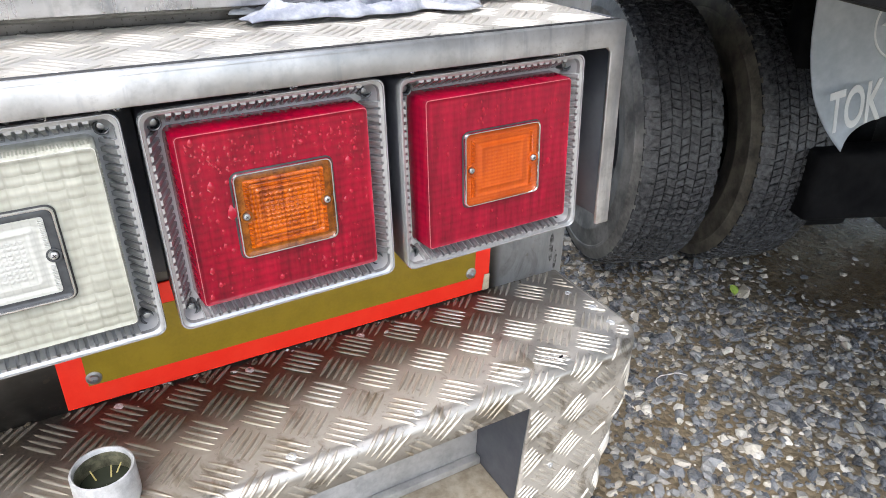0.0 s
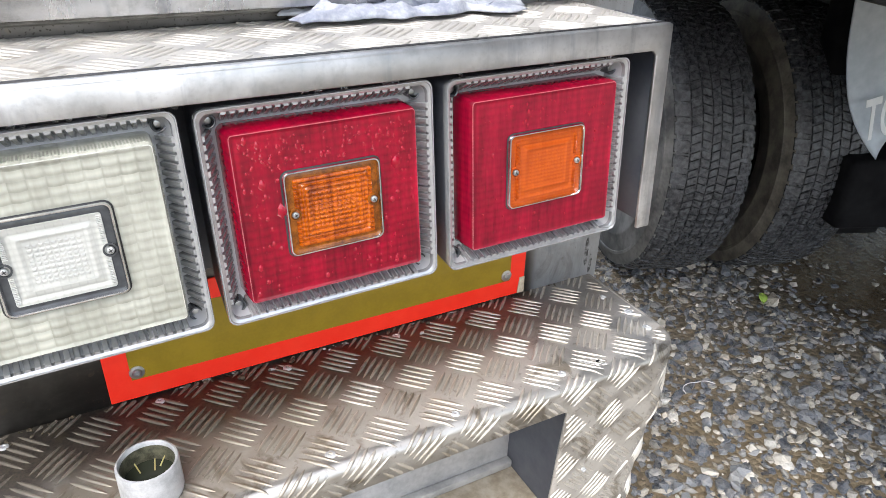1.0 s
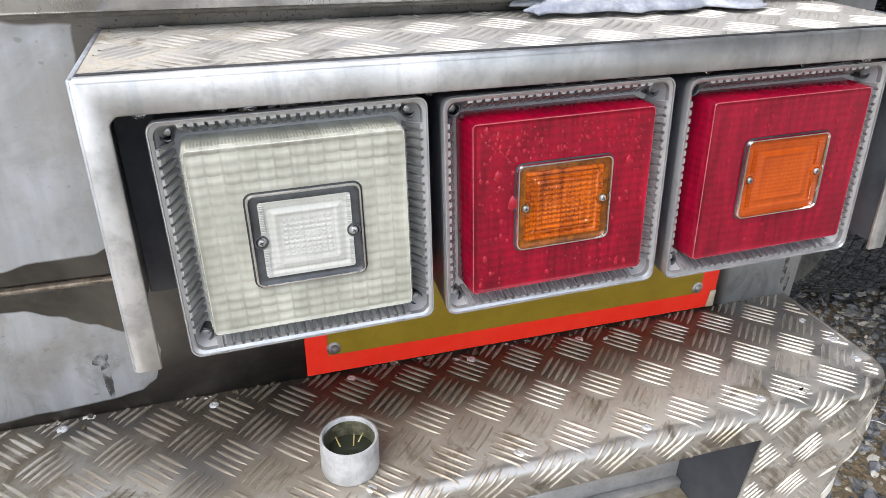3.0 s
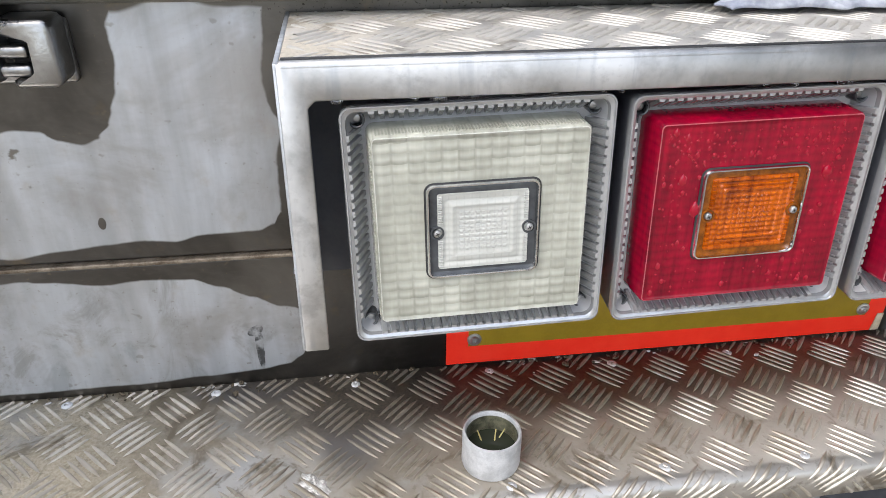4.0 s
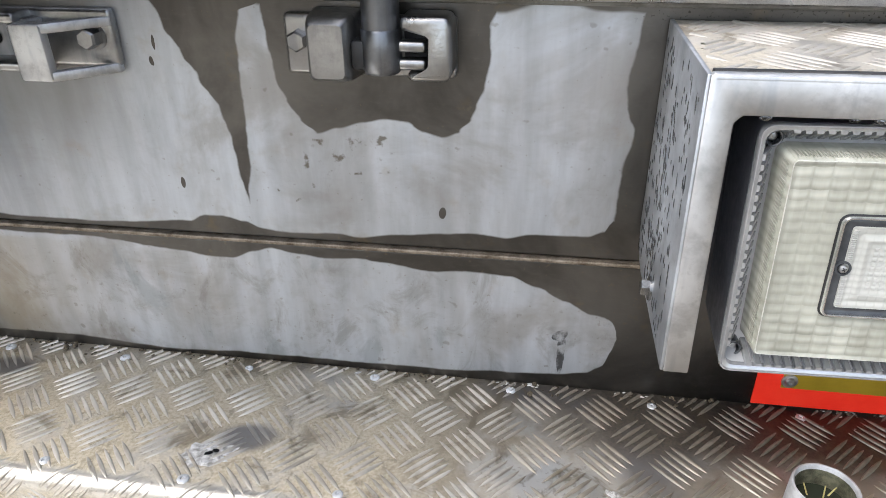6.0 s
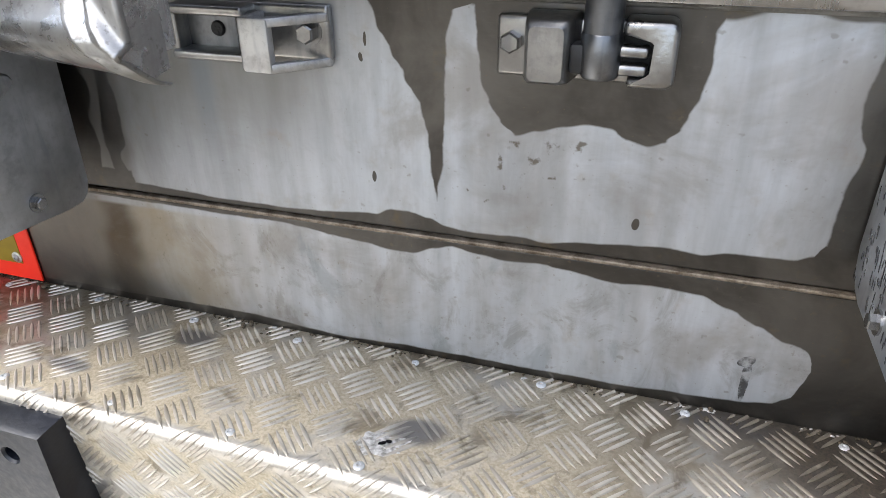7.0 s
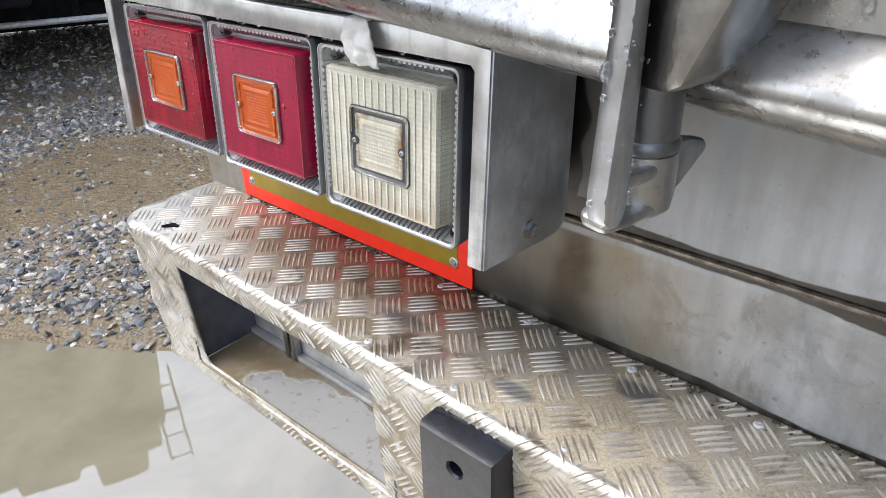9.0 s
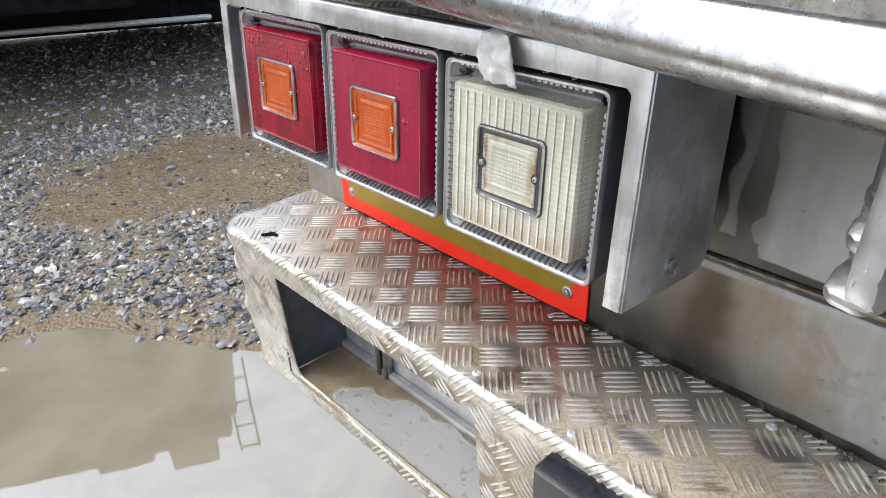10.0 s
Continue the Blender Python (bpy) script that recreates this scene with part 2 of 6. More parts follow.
    col = a.mix(a.math("MULTIPLY", mould, 0.85), col, (0.04, 0.035, 0.03))
    rough = a.math("ADD", a.span(m, 0, 1, 0.51, 0.31), a.math("MULTIPLY", cloud, 0.10))
    a.bump(a.math("ADD", a.noise(v, 5, 2), a.math("MULTIPLY", a.noise(a.place((1, 1, 0.1)), 300, 2), 0.02)), 0.10, 0.02)
    return a.set(Base_Color=col, Roughness=rough)


def step_stains(a, x, y, mid, top):
    """Dark burnt and oily places on the step."""
    out = None
    for cx, cy, rx, ry in ((0.452, -0.090, 0.050, 0.085), (0.47, -0.012, 0.21, 0.040), (0.335, -0.020, 0.07, 0.022), (0.036, -0.130, 0.040, 0.022), (-0.415, -0.146, 0.036, 0.015), (-0.30, -0.055, 0.035, 0.02), (-0.62, -0.12, 0.05, 0.02)):
        u, w = a.math("DIVIDE", a.math("SUBTRACT", x, cx), rx), a.math("DIVIDE", a.math("SUBTRACT", y, cy), ry)
        d = a.math("ADD", a.math("ADD", a.math("MULTIPLY", u, u), a.math("MULTIPLY", w, w)), a.math("MULTIPLY", mid, 1.1))
        f = a.span(d, 0.7, 1.7, top, 0.0)
        out = f if out is None else a.math("MAXIMUM", out, f)
    return out


def tread_alu(name, wear):
    a = Mat(name, (0.6, 0.6, 0.58), 0.3, 1.0)
    v = a.place()
    big, mid, fine = a.noise(v, 6, 5, 0.6, 0.4), a.noise(v, 28, 4, 0.6), a.noise(v, 300, 3)
    x, y, z = a.xyz(v)
    dirt = a.span(a.math("ADD", a.math("MULTIPLY", big, 0.6), a.math("MULTIPLY", mid, 0.4)), 0.33, 0.55)
    dirt = a.math("MULTIPLY", dirt, a.math("ADD", a.span(x, 0.8, 0.1, 0.70, 1.0), a.math("MULTIPLY", fine, 0.15)), clamp=True)
    dirt = a.math("MULTIPLY", dirt, a.span(x, -1.2, -0.75, 0.35, 1.0))
    worn = a.math("MULTIPLY", a.math("MULTIPLY", a.span(y, -0.192, -0.201), a.span(z, 0.884, 0.902)), wear * 0.65)
    dirt = a.math("MULTIPLY", dirt, a.math("SUBTRACT", 1.0, worn))
    if wear:
        packed = a.math("MULTIPLY", a.math("MULTIPLY", a.span(y, -0.125, -0.070), a.math("MULTIPLY", a.span(x, 0.27, 0.44), a.span(x, 1.1, 0.7, 0.55, 1.0))), a.span(mid, 0.25, 0.5, 0.55, 1.0))
        dirt = a.math("MAXIMUM", dirt, packed)
    else:
        dirt = a.math("MULTIPLY", dirt, 0.8)
    metal = a.mix(a.span(mid, 0.3, 0.7), (0.52, 0.505, 0.48), (0.67, 0.655, 0.625))
    tan = a.mix(a.span(fine, 0.3, 0.7), (0.42, 0.36, 0.255), (0.60, 0.53, 0.405))
    tan = a.mix(a.span(x, 0.3, 0.9), tan, (0.41, 0.375, 0.325) if wear else (0.52, 0.50, 0.46))
    if wear:
        brown = a.math("MULTIPLY", a.math("MULTIPLY", a.span(x, 0.14, 0.32), a.span(x, 0.95, 0.62)), a.span(big, 0.3, 0.6, 0.55, 0.92))
        tan = a.mix(brown, tan, (0.20, 0.170, 0.128))
    trodden = a.math("MULTIPLY", a.math("MULTIPLY", a.span(x, -0.38, -0.62), a.span(x, -1.1, -0.85)), a.span(a.math("ADD", a.math("MULTIPLY", big, 0.5), a.math("MULTIPLY", mid, 0.5)), 0.36, 0.56, 0.15, 0.8))
    tan = a.mix(trodden, tan, (0.18, 0.147, 0.098))
    col = a.mix(dirt, metal, tan)
    stain = step_stains(a, x, y, mid, 0.85)
    col = a.mix(a.math("MULTIPLY", stain, wear), col, (0.095, 0.092, 0.095))
    if wear:
        col = a.mix(packed, col, a.mix(a.span(fine, 0.3, 0.7), (0.055, 0.047, 0.038), (0.12, 0.10, 0.078)))
    grime = a.span(a.noise(v, 17, 4, 0.65, 1.0), 0.54, 0.68, 0.0, 0.68)
    col = a.mix(grime, col, (0.13, 0.10, 0.06))
    peck = a.span(a.noise(v, 120, 3, 0.6), 0.56, 0.70, 0.0, 0.45)
    col = a.mix(peck, col, (0.15, 0.125, 0.09))
    rough = a.math("ADD", a.math("SUBTRACT", a.span(dirt, 0, 1, 0.36, 0.50), a.math("MULTIPLY", worn, 0.10)), a.math("ADD", a.math("MULTIPLY", fine, 0.12), a.math("MULTIPLY", stain, 0.15)))
    a.bump(a.math("ADD", a.math("MULTIPLY", mid, 0.6), a.math("MULTIPLY", fine, 0.15)), 0.25, 0.003)
    return a.set(Base_Color=col, Roughness=rough, Metallic=a.math("MULTIPLY", a.span(dirt, 0, 0.9, 0.9 if wear else 0.75, 0.25), a.math("SUBTRACT", 1.0, a.math("MULTIPLY", a.math("MAXIMUM", stain, packed) if wear else stain, 0.85))))


def tread_rib(name, soiled=1.0):
    a = Mat(name, (0.7, 0.69, 0.66), 0.25, 1.0)
    v = a.place()
    x, y, z = a.xyz(v)
    big, mid = a.noise(v, 7, 4, 0.6), a.noise(v, 60, 3)
    col = a.mix(a.span(big, 0.34, 0.66), (0.40, 0.355, 0.285) if soiled > 0.5 else (0.43, 0.41, 0.37), (0.64, 0.605, 0.545) if soiled > 0.5 else (0.60, 0.575, 0.53))
    grime = a.span(a.noise(v, 17, 4, 0.65, 1.0), 0.54, 0.68, 0.0, 0.62 * soiled)
    col = a.mix(grime, col, (0.19, 0.147, 0.092))
    stain = step_stains(a, x, y, a.noise(v, 28, 4, 0.6), 0.7)
    col = a.mix(a.math("MULTIPLY", stain, a.span(z, 1.0, 0.95)), col, (0.15, 0.15, 0.15))
    brown = a.math("MULTIPLY", a.math("MULTIPLY", a.span(x, 0.20, 0.42), a.span(x, 0.95, 0.65)), a.math("MULTIPLY", a.span(z, 1.0, 0.95), a.span(big, 0.3, 0.6, 0.35, 0.75)))
    col = a.mix(brown, col, (0.27, 0.235, 0.185))
    packed = a.math("MULTIPLY", a.math("MULTIPLY", a.span(y, -0.125, -0.070), a.math("MULTIPLY", a.span(x, 0.27, 0.44), a.span(x, 1.1, 0.7, 0.55, 1.0))), a.math("MULTIPLY", a.span(z, 1.0, 0.95), a.span(mid, 0.3, 0.6, 0.5, 0.9)))
    col = a.mix(packed, col, (0.13, 0.11, 0.085))
    a.bump(a.noise(v, 500, 2), 0.15, 0.001)
    return a.set(Base_Color=a.mix(a.math("MULTIPLY", a.span(mid, 0.55, 0.75), 0.5), col, (0.36, 0.32, 0.26)),
                 Roughness=a.span(mid, 0.3, 0.7, 0.28, 0.42) if soiled > 0.5 else a.span(mid, 0.3, 0.7, 0.38, 0.54), Metallic=a.math("MULTIPLY", a.span(mid, 0.35, 0.65, 0.7, 0.45) if soiled > 0.5 else 0.4, a.math("SUBTRACT", 1.0, a.math("MULTIPLY", packed, 0.8))))


def lens_plastic(name, deep, bright, wide, tall, cells=0.5, streak=0.4, rough=0.1, banded=False, rusty=False, relief=0.08, odd=0.3, browned=False):
    """Moulded lamp plastic: a smooth skin over rows of small prisms (local x and z)."""
    a = Mat(name, deep, rough, 0.0, Coat_Weight=0.25, Coat_Roughness=0.04, IOR=1.45)
    v = a.coords()
    x, y, z = a.xyz(v)
    px = a.math("ADD", a.math("DIVIDE", x, wide), 0.5)
    bow = a.math("ABSOLUTE", a.math("SINE", a.math("MULTIPLY", px, math.pi)))
    pz = a.math("ADD", a.math("DIVIDE", z, tall), a.math("MULTIPLY", bow, 0.10))
    up = a.math("FRACT", pz)
    saw = a.math("MULTIPLY", a.span(up, 0.0, 0.5), a.span(up, 1.0, 0.5, 0.35, 1.0))
    side = a.span(bow, 0.0, 0.5, 0.45, 1.0)
    cell = a.node("ShaderNodeTexWhiteNoise", noise_dimensions="2D")
    both = a.node("ShaderNodeCombineXYZ")
    a.plug(both.inputs[0], a.math("FLOOR", px))
    a.plug(both.inputs[1], a.math("FLOOR", pz))
    a.t.links.new(both.outputs[0], cell.inputs["Vector"])
    prism_ = a.math("SUBTRACT", a.math("ADD", a.math("MULTIPLY", a.math("MULTIPLY", saw, side), 1.0 - odd), a.math("MULTIPLY", cell.outputs["Value"], odd)), 0.5)
    fade = a.span(a.noise(v, 16, 3, 0.55), 0.34, 0.60, 0.4, 1.0)
    if banded:
        fade = a.math("MULTIPLY", fade, a.span(a.math("ABSOLUTE", z), 0.030, 0.052, 0.45, 1.0))
    runs = a.math("SUBTRACT", a.noise(a.coords(scale=(1, 1, 0.13)), 150, 3, 0.6), 0.5)
    cloud = a.math("SUBTRACT", a.noise(v, 18, 4, 0.6), 0.5)
    f = a.math("ADD", a.math("MULTIPLY", a.math("MULTIPLY", prism_, fade), cells), a.math("MULTIPLY", runs, streak * 2.2))
    f = a.math("ADD", a.math("ADD", f, a.math("MULTIPLY", cloud, 1.1)), 0.5, clamp=True)
    a.bump(a.math("MULTIPLY", saw, side), relief, 0.0010)
    col = a.mix(f, deep, bright)
    if browned:
        foot = a.math("MULTIPLY", a.span(z, -0.035, -0.078), a.span(a.noise(a.coords(scale=(1, 1, 0.3)), 60, 4, 0.6), 0.35, 0.62, 0.25, 1.0))
        col = a.mix(a.math("MULTIPLY", foot, 0.7), col, (0.30, 0.185, 0.10))
    if rusty:
        far = a.math("MAXIMUM", a.math("ABSOLUTE", x), a.math("ABSOLUTE", z))
        rust = a.math("MULTIPLY", a.span(far, 0.022, 0.034), a.span(a.noise(v, 45, 4, 0.6), 0.42, 0.62))
        col = a.mix(a.math("MULTIPLY", rust, 0.85), col, (0.26, 0.12, 0.03))
    return a.set(Base_Color=col, Subsurface_Weight=0.15, Subsurface_Radius=(0.01, 0.01, 0.01), Subsurface_Scale=0.3)


def rough_paint(name, c0, c1, scale, rough=0.6, bump=0.3, metal=0.0, dist=0.003):
    a = Mat(name, c0, rough, metal)
    v = a.coords()
    n, f = a.noise(v, scale, 5, 0.6), a.noise(v, scale * 9, 3)
    a.bump(a.math("ADD", n, a.math("MULTIPLY", f, 0.4)), bump, dist)
    return a.set(Base_Color=a.mix(a.span(a.math("ADD", a.math("MULTIPLY", n, 0.75), a.math("MULTIPLY", f, 0.25)), 0.32, 0.68), c0, c1),
                 Roughness=a.span(f, 0.2, 0.8, rough * 0.8, min(1, rough * 1.2)))


def recess_dust():
    """Aluminium shelf under tan dust, with wet patches paled to imitate the sky's sheen."""
    a = Mat("dusty_floor_of_recess", (0.4, 0.37, 0.3), 0.5)
    v = a.place()
    x, y, z = a.xyz(v)
    dx = a.math("DIVIDE", a.math("SUBTRACT", a.math("ABSOLUTE", x), 0.76), 0.25)
    dy = a.math("DIVIDE", a.math("ADD", y, 0.150), 0.075)
    far = a.math("ADD", a.math("MULTIPLY", dx, dx), a.math("MULTIPLY", dy, dy))
    wet = a.span(a.math("ADD", far, a.math("MULTIPLY", a.noise(v, 14, 3, 0.5), 1.4)), 1.35, 1.6, 1.0, 0.0)
    n = a.noise(v, 45, 4, 0.65)
    col = a.mix(a.span(n, 0.3, 0.7), (0.22, 0.185, 0.135), (0.36, 0.32, 0.255))
    soil = a.math("MULTIPLY", a.span(x, -0.80, -0.95), a.span(a.noise(v, 20, 4, 0.6), 0.3, 0.6, 0.4, 1.0))
    col = a.mix(soil, col, (0.20, 0.15, 0.085))
    col = a.mix(wet, col, a.mix(a.span(n, 0.55, 0.7), (0.55, 0.54, 0.52), (0.36, 0.33, 0.28)))
    a.bump(n, 0.1, 0.002)
    return a.set(Base_Color=col, Roughness=a.span(wet, 0, 1, 0.65, 0.25), Metallic=a.span(wet, 0, 1, 0.0, 0.4))


# pale colour for the highlight painted along lens edges
def highlight_paint(name, c):
    return rough_paint(name, tuple(x * 0.6 for x in c), c, 90, 0.25, 0.1)


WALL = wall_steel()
STEEL = satin_steel("satin_stainless", (0.68, 0.685, 0.69), 0.42)
SIDE_STEEL = satin_steel("streaked_bluish_sheet", (0.60, 0.625, 0.66), 0.50, 0.15)
HANDLE = satin_steel("bluish_handle_steel", (0.53, 0.545, 0.57), 0.36, 0.1)
BRIGHT = satin_steel("polished_stainless", (0.52, 0.525, 0.53), 0.22)
SMUDGED = satin_steel("smudged_cast_steel", (0.44, 0.44, 0.435), 0.28, 0.5)
TRAY = rough_paint("grey_chromed_plastic", (0.40, 0.41, 0.42), (0.54, 0.55, 0.56), 26, 0.2, 0.02, 0.6)
# darker copy of the tray grey, imitating shade between the ribs
TRAY_DARK = rough_paint("rib_shade_tray_wall", (0.32, 0.325, 0.335), (0.47, 0.475, 0.485), 6, 0.35, 0.0, 0.3)
CHROME = satin_steel("chrome_plastic", (0.90, 0.905, 0.91), 0.10)
RIB = tread_rib("worn_tread_ribs")
RIB_PALE = tread_rib("pale_tread_ribs", 0.25)
TREAD = tread_alu("worn_aluminium_tread_plate", 1.0)
TREAD_PALE = tread_alu("pale_aluminium_tread_plate", 0.0)
RED_CLEAR = lens_plastic("red_lamp_plastic", (0.045, 0.0, 0.005), (0.38, 0.0, 0.022), 0.0105, 0.0075, 0.22, 0.42, 0.05, odd=0.2)
RED_DULL = lens_plastic("faded_red_lamp_plastic", (0.105, 0.0, 0.009), (0.33, 0.002, 0.024), 0.0105, 0.0075, 0.22, 0.60, 0.09, odd=0.2)
RED_MATT = lens_plastic("matt_red_lamp_plastic", (0.155, 0.001, 0.020), (0.33, 0.003, 0.042), 0.0105, 0.0075, 0.22, 0.45, 0.18, odd=0.2)
AMBER = lens_plastic("amber_lamp_plastic", (0.12, 0.014, 0.0), (0.57, 0.115, 0.002), 0.0058, 0.0045, 0.7, 0.7, relief=0.55)
ORANGE = lens_plastic("faded_orange_lamp_plastic", (0.30, 0.042, 0.003), (0.52, 0.092, 0.008), 0.0038, 0.0038, 0.5, 0.2, 0.25)
CLEAR = lens_plastic("clouded_white_lamp_plastic", (0.21, 0.21, 0.17), (0.53, 0.535, 0.465), 0.0125, 0.0080, 0.78, 0.25, 0.14, True, relief=0.3, odd=0.4)
CLEAR_OLD = lens_plastic("yellowed_white_lamp_plastic", (0.36, 0.345, 0.27), (0.64, 0.62, 0.52), 0.0105, 0.0056, 0.44, 0.30, 0.14, relief=0.16, odd=0.2, browned=True)
PALE_RIB = rough_paint("pale_lens_rib_plastic", (0.50, 0.48, 0.40), (0.74, 0.72, 0.63), 60, 0.18, 0.1)
FROST_OLD = lens_plastic("yellowed_insert_plastic", (0.30, 0.28, 0.21), (0.60, 0.58, 0.49), 0.0040, 0.0045, 0.6, 0.2, rusty=True)
FROST = lens_plastic("frosted_white_lamp_plastic", (0.34, 0.345, 0.315), (0.57, 0.575, 0.54), 0.0060, 0.0050, 0.6, 0.1)
FLANGE_GREY = rough_paint("grey_clear_flange", (0.03, 0.033, 0.037), (0.075, 0.08, 0.085), 14, 0.1, 0.02)
FLANGE_AMBER = rough_paint("dark_amber_flange", (0.10, 0.028, 0.003), (0.30, 0.085, 0.005), 90, 0.12, 0.1)
DARK = rough_paint("dark_grimy_steel", (0.008, 0.009, 0.010), (0.028, 0.028, 0.03), 14, 0.55)
BAR_GREY = satin_steel("weathered_grey_bar_steel", (0.24, 0.25, 0.265), 0.34, 0.3)
RUBBER = rough_paint("black_rubber", (0.002, 0.003, 0.006), (0.012, 0.015, 0.024), 14, 0.40, 0.25)
TYRE = rough_paint("wet_tyre_rubber", (0.014, 0.015, 0.018), (0.095, 0.098, 0.106), 60, 0.22, 0.6, 0.0, 0.006)
# grey darkened to imitate the shade inside hoods, recesses and the wheel rim
SHADOWED = rough_paint("shade_dark_steel", (0.05, 0.055, 0.07), (0.10, 0.105, 0.12), 16, 0.5, 0.1)
TYRE_DUSTY = rough_paint("dusty_tyre_sidewall", (0.05, 0.051, 0.052), (0.27, 0.265, 0.255), 7, 0.55, 0.3)
TYRE_BROWN = rough_paint("brown_dusted_sidewall", (0.04, 0.036, 0.030), (0.17, 0.152, 0.122), 12, 0.6, 0.3)
SIGN_RED = rough_paint("fluorescent_red_sheet", (0.95, 0.028, 0.012), (1.0, 0.045, 0.02), 40, 0.4, 0.05)
SIGN_GOLD = rough_paint("olive_gold_reflective_sheet", (0.26, 0.175, 0.012), (0.32, 0.215, 0.016), 30, 0.38, 0.05)
ZINC = rough_paint("zinc_grey_galvanised", (0.42, 0.43, 0.44), (0.66, 0.67, 0.68), 60, 0.5, 0.3, 0.35, 0.001)
DUST = recess_dust()
GALVANISED = rough_paint("dull_galvanised_sheet", (0.34, 0.34, 0.335), (0.56, 0.56, 0.55), 18, 0.4, 0.1, 0.5)
SCRAPED = rough_paint("scraped_bare_aluminium", (0.24, 0.225, 0.20), (0.86, 0.85, 0.83), 150, 0.36, 0.5, 0.45, 0.002)
FLAT_BLACK = rough_paint("flat_black", (0.004, 0.004, 0.005), (0.013, 0.013, 0.014), 9, 0.95, 0.2)
FLAT_BLACK.node_tree.nodes["Principled BSDF"].inputs["Specular IOR Level"].default_value = 0.1
CLOTH = rough_paint("pale_blue_cotton_rag", (0.20, 0.22, 0.28), (0.46, 0.48, 0.52), 26, 0.9, 0.3)
FLAP = rough_paint("grey_vinyl_mudflap", (0.36, 0.42, 0.49), (0.52, 0.58, 0.64), 5, 0.4, 0.1)
PRINT = rough_paint("pale_print", (0.74, 0.78, 0.81), (0.82, 0.85, 0.87), 20, 0.5, 0.05)
LEAF = rough_paint("yellow_green_leaf", (0.22, 0.36, 0.05), (0.36, 0.48, 0.1), 60, 0.45, 0.2)
EDGE_RED, EDGE_WHITE = highlight_paint("red_edge_highlight", (0.46, 0.10, 0.13)), highlight_paint("white_edge_highlight", (0.60, 0.60, 0.54))
STRAW = rough_paint("dry_straw", (0.36, 0.30, 0.10), (0.52, 0.46, 0.20), 90, 0.6, 0.1)
SEALANT = rough_paint("old_grey_sealant", (0.28, 0.27, 0.25), (0.58, 0.57, 0.55), 90, 0.6, 0.3)
WHITE_FILM = rough_paint("white_plastic_film", (0.62, 0.62, 0.6), (0.8, 0.8, 0.79), 60, 0.35, 0.4)


# ---- building helpers ----
def finish(name, bm, mat, smooth=True, angle=38):
    bmesh.ops.recalc_face_normals(bm, faces=bm.faces)
    me = bpy.data.meshes.new(name)
    bm.to_mesh(me)
    bm.free()
    me.materials.append(mat)
    if smooth:
        me.polygons.foreach_set("use_smooth", [True] * len(me.polygons))
        me.set_sharp_from_angle(angle=radians(angle))
    return new(name, me)


def part(name, bm, mat, parent=None, label="", smooth=True, angle=38):
    ob = finish(name, bm, mat, smooth, angle)
    ob.parent = parent
    return tagged(ob, label)


def thing(name, label, category, group="", kind="", at=None):
    ob = new(name)
    ob.empty_display_size = 0.05
    if at is not None:
        ob.matrix_world = at
    return tagged(ob, label, category, group, kind)


def box(bm, x0, x1, y0, y1, z0, z1, bevel=0.0, seg=2, m=None):
    r = bmesh.ops.create_cube(bm, size=1.0)
    vs = r["verts"]
    for v in vs:
        v.co = Vector(((x0 + x1) / 2 + v.co.x * (x1 - x0), (y0 + y1) / 2 + v.co.y * (y1 - y0), (z0 + z1) / 2 + v.co.z * (z1 - z0)))
    if m is not None:
        bmesh.ops.transform(bm, matrix=m, verts=vs)
    if bevel:
        es = list({e for v in vs for e in v.link_edges})
        bmesh.ops.bevel(bm, geom=es, offset=bevel, segments=seg, affect="EDGES", profile=0.5)


def cyl(bm, p0, p1, r0, r1=None, seg=20, caps=True):
    p0, p1 = Vector(p0), Vector(p1)
    d = p1 - p0
    m = Matrix.Translation((p0 + p1) / 2) @ d.to_track_quat("Z", "Y").to_matrix().to_4x4()
    bmesh.ops.create_cone(bm, cap_ends=caps, segments=seg, radius1=r0, radius2=r0 if r1 is None else r1, depth=d.length, matrix=m)


def lathe(bm, prof, seg=24, m=None, close=False):
    """Turns (radius, height) pairs about the local z axis."""
    m = m or Matrix()
    rings = [[bm.verts.new(m @ Vector((r * math.cos(2 * math.pi * i / seg), r * math.sin(2 * math.pi * i / seg), h))) for i in range(seg)] for r, h in prof]
    pairs = list(zip(rings, rings[1:])) + ([(rings[-1], rings[0])] if close else [])
    for a, b in pairs:
        for i in range(seg):
            bm.faces.new((a[i], a[(i + 1) % seg], b[(i + 1) % seg], b[i]))
    return rings


def prism(bm, pts, y0, y1, bevel=0.0, m=None):
    """A polygon in local x and z, pushed from y0 to y1."""
    a = [bm.verts.new((x, y0, z)) for x, z in pts]
    b = [bm.verts.new((x, y1, z)) for x, z in pts]
    n = len(pts)
    fs = [bm.faces.new(a), bm.faces.new(b[::-1])] + [bm.faces.new((a[i], b[i], b[(i + 1) % n], a[(i + 1) % n])) for i in range(n)]
    if m is not None:
        bmesh.ops.transform(bm, matrix=m, verts=a + b)
    if bevel:
        es = list({e for f in fs for e in f.edges})
        bmesh.ops.bevel(bm, geom=es, offset=bevel, segments=2, affect="EDGES", profile=0.5)


